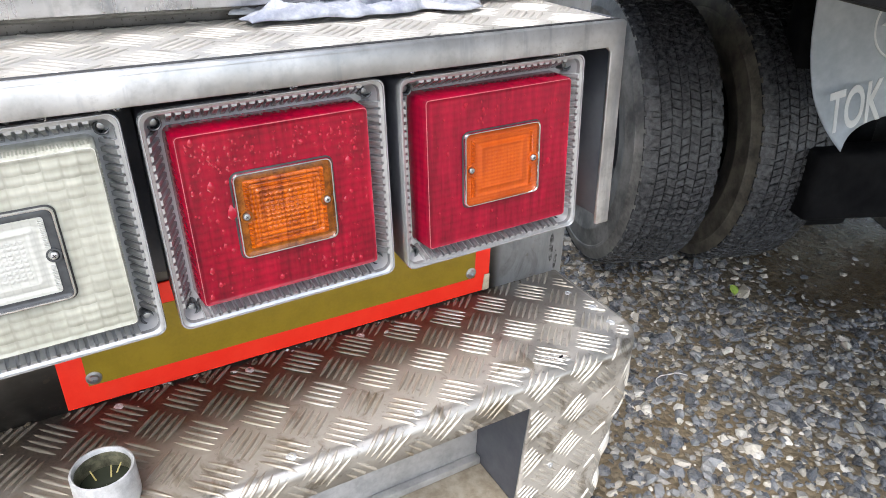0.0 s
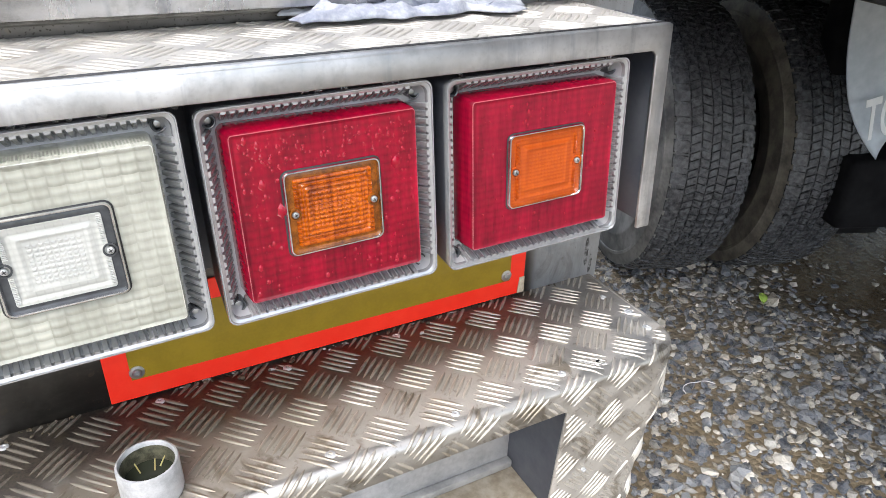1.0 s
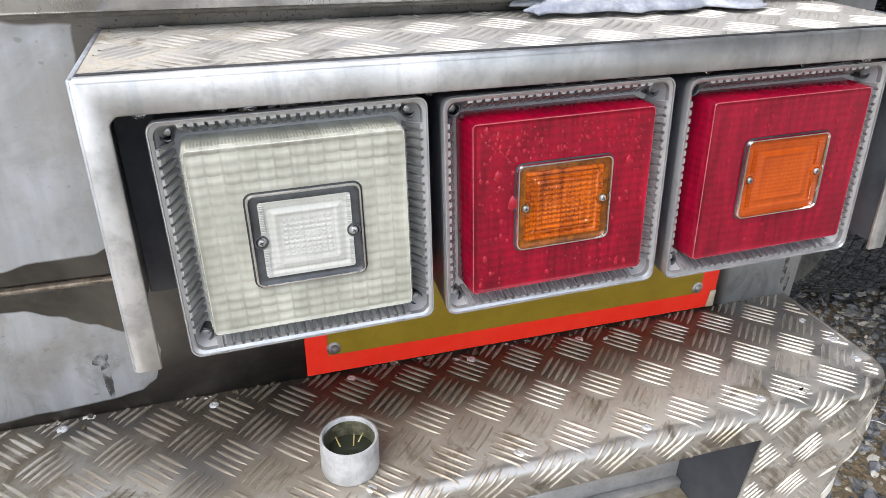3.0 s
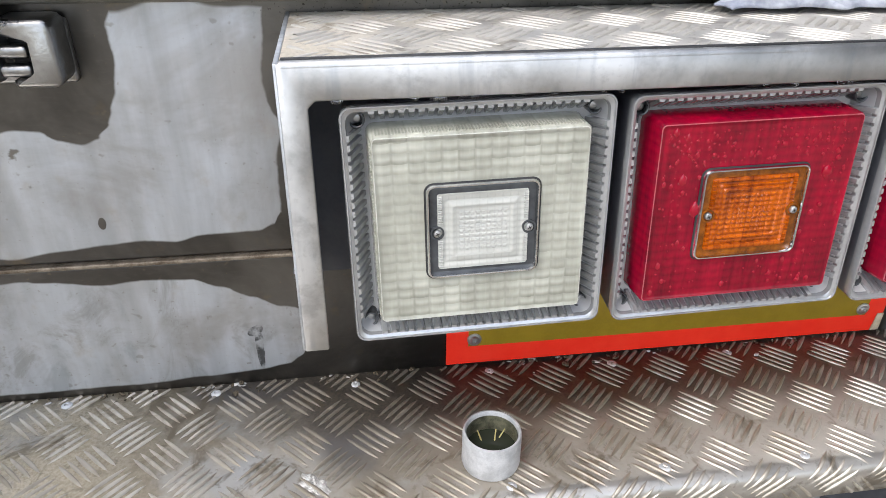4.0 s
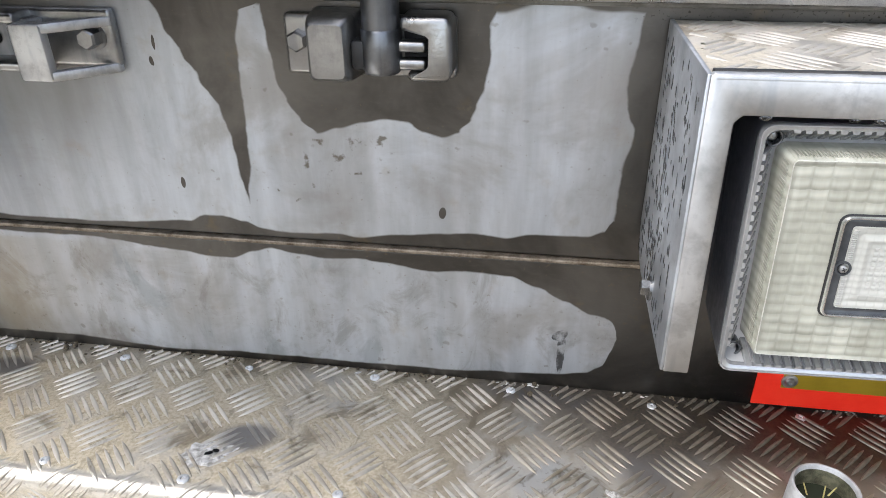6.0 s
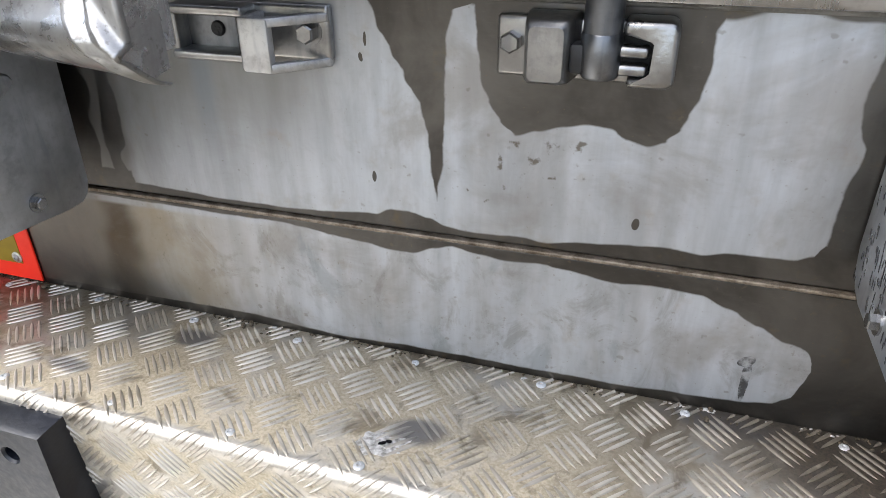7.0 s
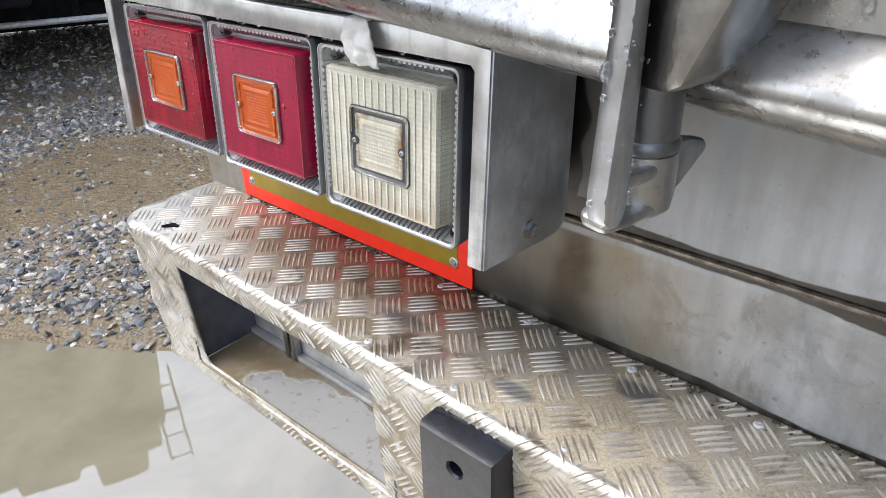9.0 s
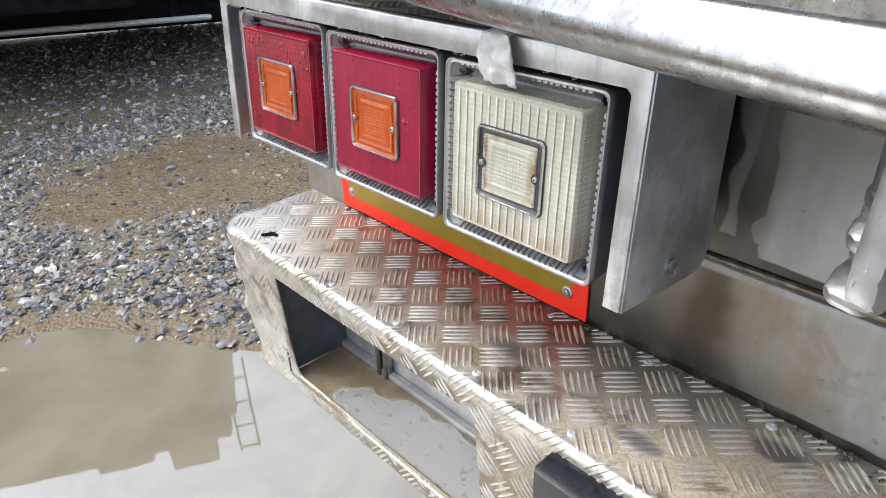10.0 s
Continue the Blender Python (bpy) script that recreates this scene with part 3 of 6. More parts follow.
def round_rect(w, h, r, seg=5):
    """A rounded rectangle round the origin, as (x, z) pairs."""
    out = []
    for cx, cz, a0 in ((w / 2 - r, h / 2 - r, 0), (-w / 2 + r, h / 2 - r, 90), (-w / 2 + r, -h / 2 + r, 180), (w / 2 - r, -h / 2 + r, 270)):
        out += [(cx + r * math.cos(radians(a0 + 90 * i / seg)), cz + r * math.sin(radians(a0 + 90 * i / seg))) for i in range(seg + 1)]
    return out


def skin(bm, loops, cap0=False, cap1=False, m=None):
    """Joins closed loops of equal length; loops are lists of (x, y, z)."""
    rings = [[bm.verts.new(m @ Vector(p) if m is not None else p) for p in lp] for lp in loops]
    n = len(rings[0])
    for a, b in zip(rings, rings[1:]):
        for i in range(n):
            bm.faces.new((a[i], a[(i + 1) % n], b[(i + 1) % n], b[i]))
    if cap0:
        bm.faces.new(rings[0][::-1])
    if cap1:
        bm.faces.new(rings[-1])


def screw_head(bm, x, y, z, r=0.004, cross=True):
    """A domed head that faces -y, with a sunk cross."""
    m = Matrix.Translation((x, y, z)) @ Matrix.Rotation(radians(90), 4, "X")
    lathe(bm, [(r, -0.001), (r, r * 0.25), (r * 0.85, r * 0.5), (r * 0.45, r * 0.62), (0.0002, r * 0.64)], 14, m)
    if cross:
        for a in (30, 120):
            box(bm, -r * 0.55, r * 0.55, -r * 0.1, r * 0.1, r * 0.5, r * 0.68, 0, 1, m @ Matrix.Rotation(radians(a), 4, "Z"))


def hex_bolt(bm, p, way, r, h, washer=0.0):
    p, way = Vector(p), Vector(way).normalized()
    if washer:
        cyl(bm, p, p + way * 0.002, washer, seg=20)
    q = p + way * (0.002 if washer else 0)
    cyl(bm, q, q + way * h * 0.85, r, seg=6)
    cyl(bm, q + way * h * 0.85, q + way * h, r, r * 0.82, seg=6)


# ---- sizes of the truck's rear ----
STEP_Z, HALF, CORNER, FOLD = 0.912, 1.272, 0.055, 0.012
FRONT, LEAN_IN, STEP_LOW = 0.211, 0.07, 0.608
SHEET = 0.0035
OPENINGS = ((-1.083, -0.603), (0.60, 1.071))
OPEN_TOP, OPEN_LOW = 0.868, 0.652


def plan_point(s):
    """Along the outline of the step, seen from above: place and outward way at s metres from its -x end at the wall."""
    side, arc = FRONT - CORNER, CORNER * math.pi / 2
    run = 2 * (HALF - CORNER)
    if s < side:
        return (-HALF, -s), (-1, 0)
    if s < side + arc:
        a = (s - side) / CORNER
        return (-HALF + CORNER - CORNER * math.cos(a), -side - CORNER * math.sin(a)), (-math.cos(a), -math.sin(a))
    if s < side + arc + run:
        return (-HALF + CORNER + s - side - arc, -FRONT), (0, -1)
    s2 = 2 * (side + arc) + run - s
    (x, y), (nx, ny) = plan_point(max(s2, 0.0))
    return (-x, y), (-nx, ny)


PLAN_LEN = 2 * (FRONT - CORNER + CORNER * math.pi / 2 + HALF - CORNER)


def fold_point(s, v, lift=0.0):
    """On the folded edge and the apron below it: v metres down from where the fold begins."""
    (px, py), (nx, ny) = plan_point(s)
    bend = FOLD * math.pi / 2
    if v <= bend:
        a = max(v, 0) / FOLD
        out, z = -FOLD + (FOLD + lift) * math.sin(a), STEP_Z - FOLD + (FOLD + lift) * math.cos(a)
    else:
        d = v - bend
        out, z = lift - LEAN_IN * d, STEP_Z - FOLD - d
    p = Vector((px + nx * out, py + ny * out, z))
    return bruise(p, Vector((nx, ny, 0)))


def bruise(p, n):
    """Dents near both ends of the step."""
    k = max(0.0, (abs(p.x) - 1.06) / 0.2)
    if k > 0 and p.z < STEP_Z - 0.004:
        p = p + n * (0.011 * min(k, 1) * noise.noise(Vector((p.x * 13, p.y * 13, p.z * 17 + 3))))
    return p


def bar_mesh(bm, place, length, width, height, ok, seg=8):
    """One leaf-shaped rib of tread plate. place(t, w, h) gives a point at t along, w across and h above."""
    ts = [-1 + 2 * i / seg for i in range(seg + 1)]
    good = [t for t in ts if ok(t * length / 2)]
    if len(good) < 3:
        return
    rows = []
    for t in good:
        k = math.sqrt(max(0.0, 1 - t * t)) ** 1.25
        hw = width / 2 * k
        rows.append([bm.verts.new(place(t * length / 2, w * hw, h * k)) for w, h in ((-1.0, -0.0004), (-0.74, height * 0.7), (-0.45, height), (0.45, height), (0.74, height * 0.7), (1.0, -0.0004))])
    for a, b in zip(rows, rows[1:]):
        for i in range(5):
            bm.faces.new((a[i], a[i + 1], b[i + 1], b[i]))


PITCH, BAR, GAP = 0.0711, 0.046, 0.0087


def tread_blocks(u0, u1, w0, w1, ua, wa, turn=1):
    """Centres and turns of the five-bar blocks that lie within the given sheet."""
    out = []
    for kind in (0, 1):
        ou, ow = (ua, wa) if kind == 0 else (ua + PITCH / 2, wa + PITCH / 2)
        for i in range(math.floor((u0 - ou) / PITCH), math.ceil((u1 - ou) / PITCH) + 1):
            for j in range(math.floor((w0 - ow) / PITCH), math.ceil((w1 - ow) / PITCH) + 1):
                out.append((ou + i * PITCH, ow + j * PITCH, (45 if kind == 0 else -45) * turn))
    return out


def tread_ribs(bm, blocks, place, inside, height=0.0020, width=0.0050):
    for cu, cw, ang in blocks:
        ca, sa = math.cos(radians(ang)), math.sin(radians(ang))
        for k in range(-2, 3):
            bu, bw = cu - sa * k * GAP, cw + ca * k * GAP
            if not inside(bu, bw, 0.03):
                continue
            wd = width * random.uniform(0.85, 1.1)
            ht = height * random.uniform(0.75, 1.05)
            bar_mesh(bm, lambda t, w, h: place(bu + ca * t - sa * w, bw + sa * t + ca * w, h), BAR * random.uniform(0.94, 1.03), wd, ht,
                     lambda t: inside(bu + ca * t, bw + sa * t, 0.0))


# ---- ground ----
def pool_depth(x, y):
    """How far the yard dips below its mean level."""
    d = 0.0
    for cx, cy, rx, ry, k in ((-1.35, -0.82, 1.46, 1.16, 0.07), (-3.88, 0.74, 0.62, 0.80, 0.020), (-3.30, 1.15, 0.45, 0.40, 0.016), (3.75, 0.72, 0.75, 0.42, 0.016)):
        q = ((x - cx) / rx) ** 2 + ((y - cy) / ry) ** 2 + 0.5 * noise.noise(Vector((x * 1.7, y * 1.7, 4.0)))
        if q < 1:
            d = max(d, k * min(1.0, 2.2 * (1 - q)))
    return d


def silt(x, y):
    """1 on the silted rims of the hollows, fading to 0 on the open gravel."""
    s = 0.0
    for cx, cy, rx, ry in ((-1.35, -0.82, 1.46, 1.16), (-3.88, 0.74, 0.62, 0.80), (-3.30, 1.15, 0.45, 0.40), (3.75, 0.72, 0.75, 0.42)):
        q = ((x - cx) / rx) ** 2 + ((y - cy) / ry) ** 2 + 0.5 * noise.noise(Vector((x * 1.7, y * 1.7, 4.0))) + 0.35 * noise.noise(Vector((x * 5, y * 5, 9.0)))
        s = max(s, min(1.0, max(0.0, (1.55 - q) / 0.55)))
    return s


def ground_z(x, y):
    return 0.012 * noise.noise(Vector((x * 0.9, y * 0.9, 0))) + 0.006 * noise.noise(Vector((x * 4, y * 4, 7))) - pool_depth(x, y)


def gravel_mat():
    a = Mat("wet_grit_and_mud", (0.2, 0.19, 0.17), 0.6)
    v = a.place()
    big, mid, fine = a.noise(v, 1.6, 4), a.noise(v, 22, 5, 0.65), a.noise(v, 160, 4, 0.7)
    cell = a.node("ShaderNodeTexVoronoi", feature="F1")
    a.t.links.new(v, cell.inputs["Vector"])
    cell.inputs["Scale"].default_value = 55
    stone = a.mix(a.xyz(cell.outputs["Color"])[0], (0.075, 0.064, 0.046), (0.27, 0.235, 0.18))
    mud = a.mix(mid, (0.125, 0.092, 0.052), (0.245, 0.19, 0.115))
    z = a.xyz(v)[2]
    gx, gy, _ = a.xyz(v)
    # brown mud patch, darkened and dulled to imitate shade under the lorry
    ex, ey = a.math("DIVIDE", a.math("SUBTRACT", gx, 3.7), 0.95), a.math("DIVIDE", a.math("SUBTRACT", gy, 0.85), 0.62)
    mud_shade = a.span(a.math("ADD", a.math("ADD", a.math("MULTIPLY", ex, ex), a.math("MULTIPLY", ey, ey)), a.noise(v, 5, 4, 0.6)), 1.0, 1.7, 0.9, 0.0)
    mud = a.mix(mud_shade, mud, a.mix(mid, (0.045, 0.030, 0.016), (0.12, 0.085, 0.048)))
    low = a.math("ADD", a.span(z, 0.008, -0.012), a.span(big, 0.42, 0.62, 0.15, 0.8), clamp=True)
    a.bump(a.math("ADD", a.math("SUBTRACT", 1.0, cell.outputs["Distance"]), a.math("MULTIPLY", fine, 0.5)), 0.7, 0.012)
    return a.set(Base_Color=a.mix(low, stone, mud), Roughness=a.math("MULTIPLY", a.span(mid, 0.3, 0.7, 0.3, 0.6), a.span(z, -0.004, -0.014, 1.0, 0.55)), Specular_IOR_Level=a.span(mud_shade, 0.0, 0.9, 0.5, 0.12))


def stone_mat():
    a = Mat("wet_crushed_stone", (0.2, 0.2, 0.2), 0.35)
    isl = a.node("ShaderNodeNewGeometry").outputs["Random Per Island"]
    ramp = a.node("ShaderNodeValToRGB")
    stops = ((0.0, (0.045, 0.049, 0.057)), (0.3, (0.11, 0.119, 0.135)), (0.58, (0.215, 0.223, 0.232)), (0.78, (0.32, 0.295, 0.25)), (0.92, (0.47, 0.43, 0.36)), (1.0, (0.66, 0.64, 0.59)))
    for i, (p, c) in enumerate(stops):
        e = ramp.color_ramp.elements[i] if i < 2 else ramp.color_ramp.elements.new(p)
        e.position, e.color = p, (*c, 1)
    a.t.links.new(isl, ramp.inputs[0])
    v = a.place()
    n = a.noise(v, 70, 4, 0.65)
    a.bump(a.math("ADD", n, a.math("MULTIPLY", a.noise(v, 260, 3, 0.6), 0.4)), 0.75, 0.004)
    return a.set(Base_Color=a.mix(a.math("MULTIPLY", a.span(n, 0.4, 0.7), 0.4), ramp.outputs[0], (0.19, 0.168, 0.135)), Roughness=a.span(n, 0.3, 0.7, 0.16, 0.42))


def axis_steps(lo, hi, near0, near1, fine, coarse):
    out, p = [], lo
    while p < hi:
        out.append(p)
        far = max(0.0, near0 - p, p - near1)
        p += min(coarse, fine + 0.14 * far)
    return out + [hi]


def build_ground():
    xs, ys = axis_steps(-400, 400, -6, 5, 0.07, 45), axis_steps(-400, 400, -2.6, 3.2, 0.07, 45)
    verts = [(x, y, ground_z(x, y)) for y in ys for x in xs]
    nx = len(xs)
    faces = [(j * nx + i, j * nx + i + 1, (j + 1) * nx + i + 1, (j + 1) * nx + i) for j in range(len(ys) - 1) for i in range(nx - 1)]
    me = bpy.data.meshes.new("ground")
    me.from_pydata(verts, [], faces)
    me.polygons.foreach_set("use_smooth", [True] * len(faces))
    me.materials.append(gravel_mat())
    tagged(new("ground", me), "wet grey gravel yard with muddy hollows", "ground", kind="structure")

    a = Mat("muddy_water", (0.30, 0.26, 0.19), 0.015, 0.0, IOR=1.7, Specular_IOR_Level=1.0, Coat_Weight=1.0, Coat_IOR=1.6, Coat_Roughness=0.015)
    v = a.place()
    n = a.noise(v, 1.7, 4, 0.6, 0.8)
    a.bump(a.noise(v, 6, 3), 0.03, 0.012)
    a.set(Base_Color=a.mix(a.span(n, 0.3, 0.7), (0.215, 0.192, 0.135), (0.305, 0.275, 0.200)))
    bm = bmesh.new()
    for x0, x1, y0, y1, z in ((-4.6, 0.2, -2.6, 0.12, -0.016), (-2.95, 0.2, 0.12, 0.45, -0.016)):
        vs = [bm.verts.new(p) for p in ((x0, y0, z), (x1, y0, z), (x1, y1, z), (x0, y1, z))]
        bm.faces.new(vs)
    tagged(part("water", bm, a.m), "still brown puddle of rain water on the yard", "puddle", kind="structure")


def build_stones():
    rng = np.random.default_rng(5)
    bm = bmesh.new()
    bmesh.ops.create_icosphere(bm, subdivisions=1, radius=1.0)
    base = np.array([v.co[:] for v in bm.verts])
    tri = np.array([[v.index for v in f.verts] for f in bm.faces])
    bm.free()
    spots = []
    for x0, x1, y0, y1, n, big in ((1.2, 3.6, -0.7, 1.9, 17000, 0.0175), (-5.2, -1.25, -0.75, 2.4, 40000, 0.0165), (-8.5, -5.2, -0.75, 4.2, 9000, 0.021), (3.6, 6.0, -0.5, 2.6, 2000, 0.021), (-6.0, 5.5, -3.6, -0.75, 9000, 0.023)):
        for _ in range(n):
            spots.append((rng.uniform(x0, x1) + rng.normal(0, 0.16), rng.uniform(y0, y1) + rng.normal(0, 0.16), big))
    vs, fs, k = [], [], 0
    for x, y, big in spots:
        z = ground_z(x, y)
        dip = pool_depth(x, y)
        if dip > 0.007 and rng.random() < (0.95 if dip > 0.022 else 0.80):
            continue
        if rng.random() < 0.62 * silt(x, y):
            continue
        bare = noise.noise(Vector((x * 1.6, y * 2.6, 11))) + 0.4 * noise.noise(Vector((x * 6, y * 6, 3)))
        if bare > 0.2 and rng.random() < 0.5:
            continue
        r = big * rng.lognormal(-0.45, 0.42)
        if rng.random() < 0.06:
            r *= 1.5
        r = min(r, 0.03)
        sc = rng.uniform(0.6, 1.25, 3) * r
        sc[2] *= 0.5
        p = base * (1 + rng.normal(0, 0.2, (len(base), 1)).clip(-0.4, 0.5)) * sc
        q = Euler(rng.uniform(0, 6.28, 3) * np.array((0.12, 0.12, 1))).to_matrix()
        p = p @ np.array(q).T + np.array((x, y, z + r * rng.uniform(-0.1, 0.25)))
        vs.append(p)
        fs.append(tri + k)
        k += len(base)
    vs, fs = np.concatenate(vs), np.concatenate(fs)
    me = bpy.data.meshes.new("gravel")
    me.from_pydata(vs.tolist(), [], fs.tolist())
    me.materials.append(stone_mat())
    tagged(new("gravel", me), "loose wet crushed stones in greys and browns", "gravel", kind="stuff")


build_ground()
build_stones()


# ---- rear step of tread plate ----
def in_opening(x, v, pad):
    z = STEP_Z - FOLD - (v - FOLD * math.pi / 2)
    return any(a - pad < x < b + pad for a, b in OPENINGS) and OPEN_LOW - pad < z < OPEN_TOP + pad


def build_step():
    step = thing("rear_step", "worn aluminium tread plate step across the truck's rear", "truck step")
    side, arc, run = FRONT - CORNER, CORNER * math.pi / 2, 2 * (HALF - CORNER)
    bend = FOLD * math.pi / 2
    ss = [0, side * 0.25, side * 0.5, side * 0.75] + [side + arc * i / 10 for i in range(11)]
    xs = sorted({-1.2 + 0.04 * i for i in range(61)} | {c for o in OPENINGS for c in o})
    ss += [side + arc + x + HALF - CORNER for x in xs if abs(x) < HALF - CORNER - 0.005]
    ss += [PLAN_LEN - s for s in ss[:15]][::-1]
    vt, vl = STEP_Z - FOLD + bend - OPEN_TOP, STEP_Z - FOLD + bend - OPEN_LOW
    vend = STEP_Z - FOLD + bend - STEP_LOW
    vv = [bend * i / 7 for i in range(8)] + [vt] + [vt + (vl - vt) * i / 6 for i in range(1, 6)] + [vl, vend]
    bm = bmesh.new()
    grid = [[bm.verts.new(fold_point(s, v)) for v in vv] for s in ss]
    for i in range(len(ss) - 1):
        xm = (plan_point(ss[i])[0][0] + plan_point(ss[i + 1])[0][0]) / 2
        for j in range(len(vv) - 1):
            if side + arc < (ss[i] + ss[i + 1]) / 2 < side + arc + run and in_opening(xm, (vv[j] + vv[j + 1]) / 2, 0):
                continue
            bm.faces.new((grid[i][j], grid[i][j + 1], grid[i + 1][j + 1], grid[i + 1][j]))
    # the flat top, strip by strip between the wall and the folded rim
    rim = [g[0] for g in grid]
    back = [bm.verts.new((v.co.x, -0.002, STEP_Z)) for v in rim]
    for i in range(len(rim) - 1):
        if (rim[i].co - back[i].co).length < 0.004 and (rim[i + 1].co - back[i + 1].co).length < 0.004:
            continue
        if abs(rim[i].co.x - rim[i + 1].co.x) > 1e-5:
            bm.faces.new((rim[i], rim[i + 1], back[i + 1], back[i]))
    bmesh.ops.remove_doubles(bm, verts=bm.verts, dist=1e-5)
    plate = part("tread_plate", bm, TREAD, step)
    sol = plate.modifiers.new("sheet", "SOLIDIFY")
    sol.thickness, sol.offset = SHEET, -1

    # raised ribs: over the top and down the apron, then round the ends
    edge = FRONT - FOLD

    def place(x, w, h):
        if w <= edge:
            return Vector((x, -w, STEP_Z + h))
        return fold_point(side + arc + x + HALF - CORNER, w - edge, h)

    def inside(x, w, pad):
        if w < 0.003 - pad or abs(x) > HALF - FOLD - 0.004 + pad:
            return False
        if w > edge:
            if abs(x) > HALF - CORNER:
                return False
            v = w - edge
            return v < vend - 0.001 + pad and not (v > bend and in_opening(x, v, 0.001 - pad * 2))
        if abs(x) > HALF - CORNER and w > FRONT - CORNER:
            return math.hypot(abs(x) - HALF + CORNER, w - FRONT + CORNER) < CORNER - FOLD + pad
        return True

    bm = bmesh.new()
    blocks = tread_blocks(-1.3, 1.3, 0, 0.55, -0.0556, 0.0745, 1)
    tread_ribs(bm, [(u, w, -a) for u, w, a in blocks], place, inside)

    def place_end(s, v, h):
        return fold_point(s, v, h)

    for lo, hi in ((0.004, side + arc), (side + arc + run, PLAN_LEN - 0.004)):
        tread_ribs(bm, tread_blocks(lo, hi, 0.02, vend, lo, 0.03), place_end,
                   lambda s, v, pad, lo=lo, hi=hi: lo - pad < s < hi + pad and 0.022 - pad < v < vend - 0.002 + pad)
    part("tread_ribs", bm, RIB, step, "worn raised five-bar pattern", angle=85)["kind"] = "stuff"

    # recesses behind both openings
    for a, b in OPENINGS:
        bm = bmesh.new()
        box(bm, a - 0.02, b + 0.02, -0.196, -0.045, OPEN_LOW - 0.012, OPEN_LOW - 0.006, 0.001, 1)
        part("recess_floor", bm, DUST, step, "dusty half-wet shelf in the opening")
        bm = bmesh.new()
        box(bm, a - 0.02, b + 0.02, -0.066, -0.060, OPEN_LOW - 0.006, STEP_Z - 0.012, 0.001, 1)
        box(bm, a - 0.02, b + 0.02, -0.080, -0.066, OPEN_LOW - 0.006, OPEN_LOW + 0.008, 0.003, 2)
        part("recess_back", bm, GALVANISED, step, "pale galvanised back sheet with a lower lip")
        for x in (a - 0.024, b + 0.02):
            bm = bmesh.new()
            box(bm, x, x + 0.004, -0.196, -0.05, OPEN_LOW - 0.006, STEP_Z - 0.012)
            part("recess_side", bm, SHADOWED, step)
    for x in (-0.985, -0.965, -0.70):
        bm = bmesh.new()
        box(bm, x, x + 0.012, -0.084, -0.067, OPEN_LOW - 0.006, OPEN_LOW + (0.19 if x < -0.9 else 0.022), 0.002, 1)
        part("recess_bracket", bm, SMUDGED, step)

    # flat rivets with a sunk middle
    bm = bmesh.new()
    prof = [(0.0055, -0.0005), (0.0055, 0.0007), (0.0042, 0.0016), (0.0022, 0.0017), (0.0018, 0.0007), (0.0002, 0.0006)]
    lathe(bm, prof, 14)
    rivet = finish("rivet", bm, ZINC)
    spots = [(1.071 - 0.1537 * i, -0.19, None) for i in range(15)] + [(0.618 - 0.1567 * i, -0.02, None) for i in range(9)]
    spots += [(1.235, -0.07, None), (1.243, -0.115, None), (1.241, -0.155, None), (0.92, -0.022, None), (0.77, -0.022, None)]
    first = True
    for x, y, _ in spots:
        ob = rivet if first else new("rivet", rivet.data)
        first = False
        ob.parent = step
        ob.matrix_world = Matrix.Translation((x + random.uniform(-0.003, 0.003), y + random.uniform(-0.003, 0.003), STEP_Z + 0.0002)) @ Matrix.Scale(random.uniform(0.9, 1.25), 4)
    low = [(1.123, 0.735), (-1.13, 0.735), (-0.56, 0.77), (-0.558, 0.68), (0.56, 0.77)] + [(-1.07 + 0.09 * i, 0.63) for i in range(6)] + [(0.62 + 0.09 * i, 0.63) for i in range(6)]
    for x, z in low:
        ob = new("rivet", rivet.data)
        ob.parent = step
        s = side + arc + x + HALF - CORNER
        ob.matrix_world = Matrix.Translation(fold_point(s, STEP_Z - FOLD + bend - z, 0.0002)) @ Matrix.Rotation(radians(90), 4, "X")

    # scraped, crusty places with torn slits
    for x, y, r, ang, tears in ((1.122, -0.186, 0.016, -25, 1), (-1.146, -0.172, 0.026, 32, 4), (0.003, -0.158, 0.026, 15, 2), (0.418, -0.163, 0.017, -40, 0)):
        rng = random.Random(int(x * 1000) + 7)
        m = Matrix.Translation((x, y, STEP_Z)) @ Matrix.Rotation(radians(ang), 4, "Z")
        bm = bmesh.new()
        n = 40
        rings = []
        for k in range(9):
            t = 1 - k / 8.5
            ring = []
            for i in range(n):
                a = 2 * math.pi * i / n
                j = t * r * (1 + 0.45 * noise.noise(Vector((math.cos(a) * 1.8 + x * 9, math.sin(a) * 1.8, 2.0))) + 0.25 * noise.noise(Vector((math.cos(a) * 5, math.sin(a) * 5 + x, 4.0))))
                px, py = j * math.cos(a), 0.6 * j * math.sin(a)
                h = 0.0 if k == 0 else 0.0004 + 0.0022 * abs(noise.noise(Vector((px * 210 + x, py * 260, 3.0)))) * min(1.0, k / 2)
                ring.append((px, py, h))
            rings.append(ring)
        skin(bm, rings, cap1=True, m=m)
        part("torn_scar", bm, SCRAPED, step, "scraped crusty metal", angle=25)
        for _ in range(tears):
            cx, cy, tl, tw, ta = rng.uniform(-0.5, 0.5) * r, rng.uniform(-0.2, 0.2) * r, (r if x < -1 else r * 0.4) * rng.uniform(0.22, 0.5), (r if x < -1 else r * 0.5) * rng.uniform(0.07, 0.14), rng.uniform(-0.5, 0.5)
            bm = bmesh.new()
            ring = []
            for i in range(16):
                a = 2 * math.pi * i / 16
                q = 1 + 0.5 * noise.noise(Vector((math.cos(a) * 3, math.sin(a) * 3, cx * 900)))
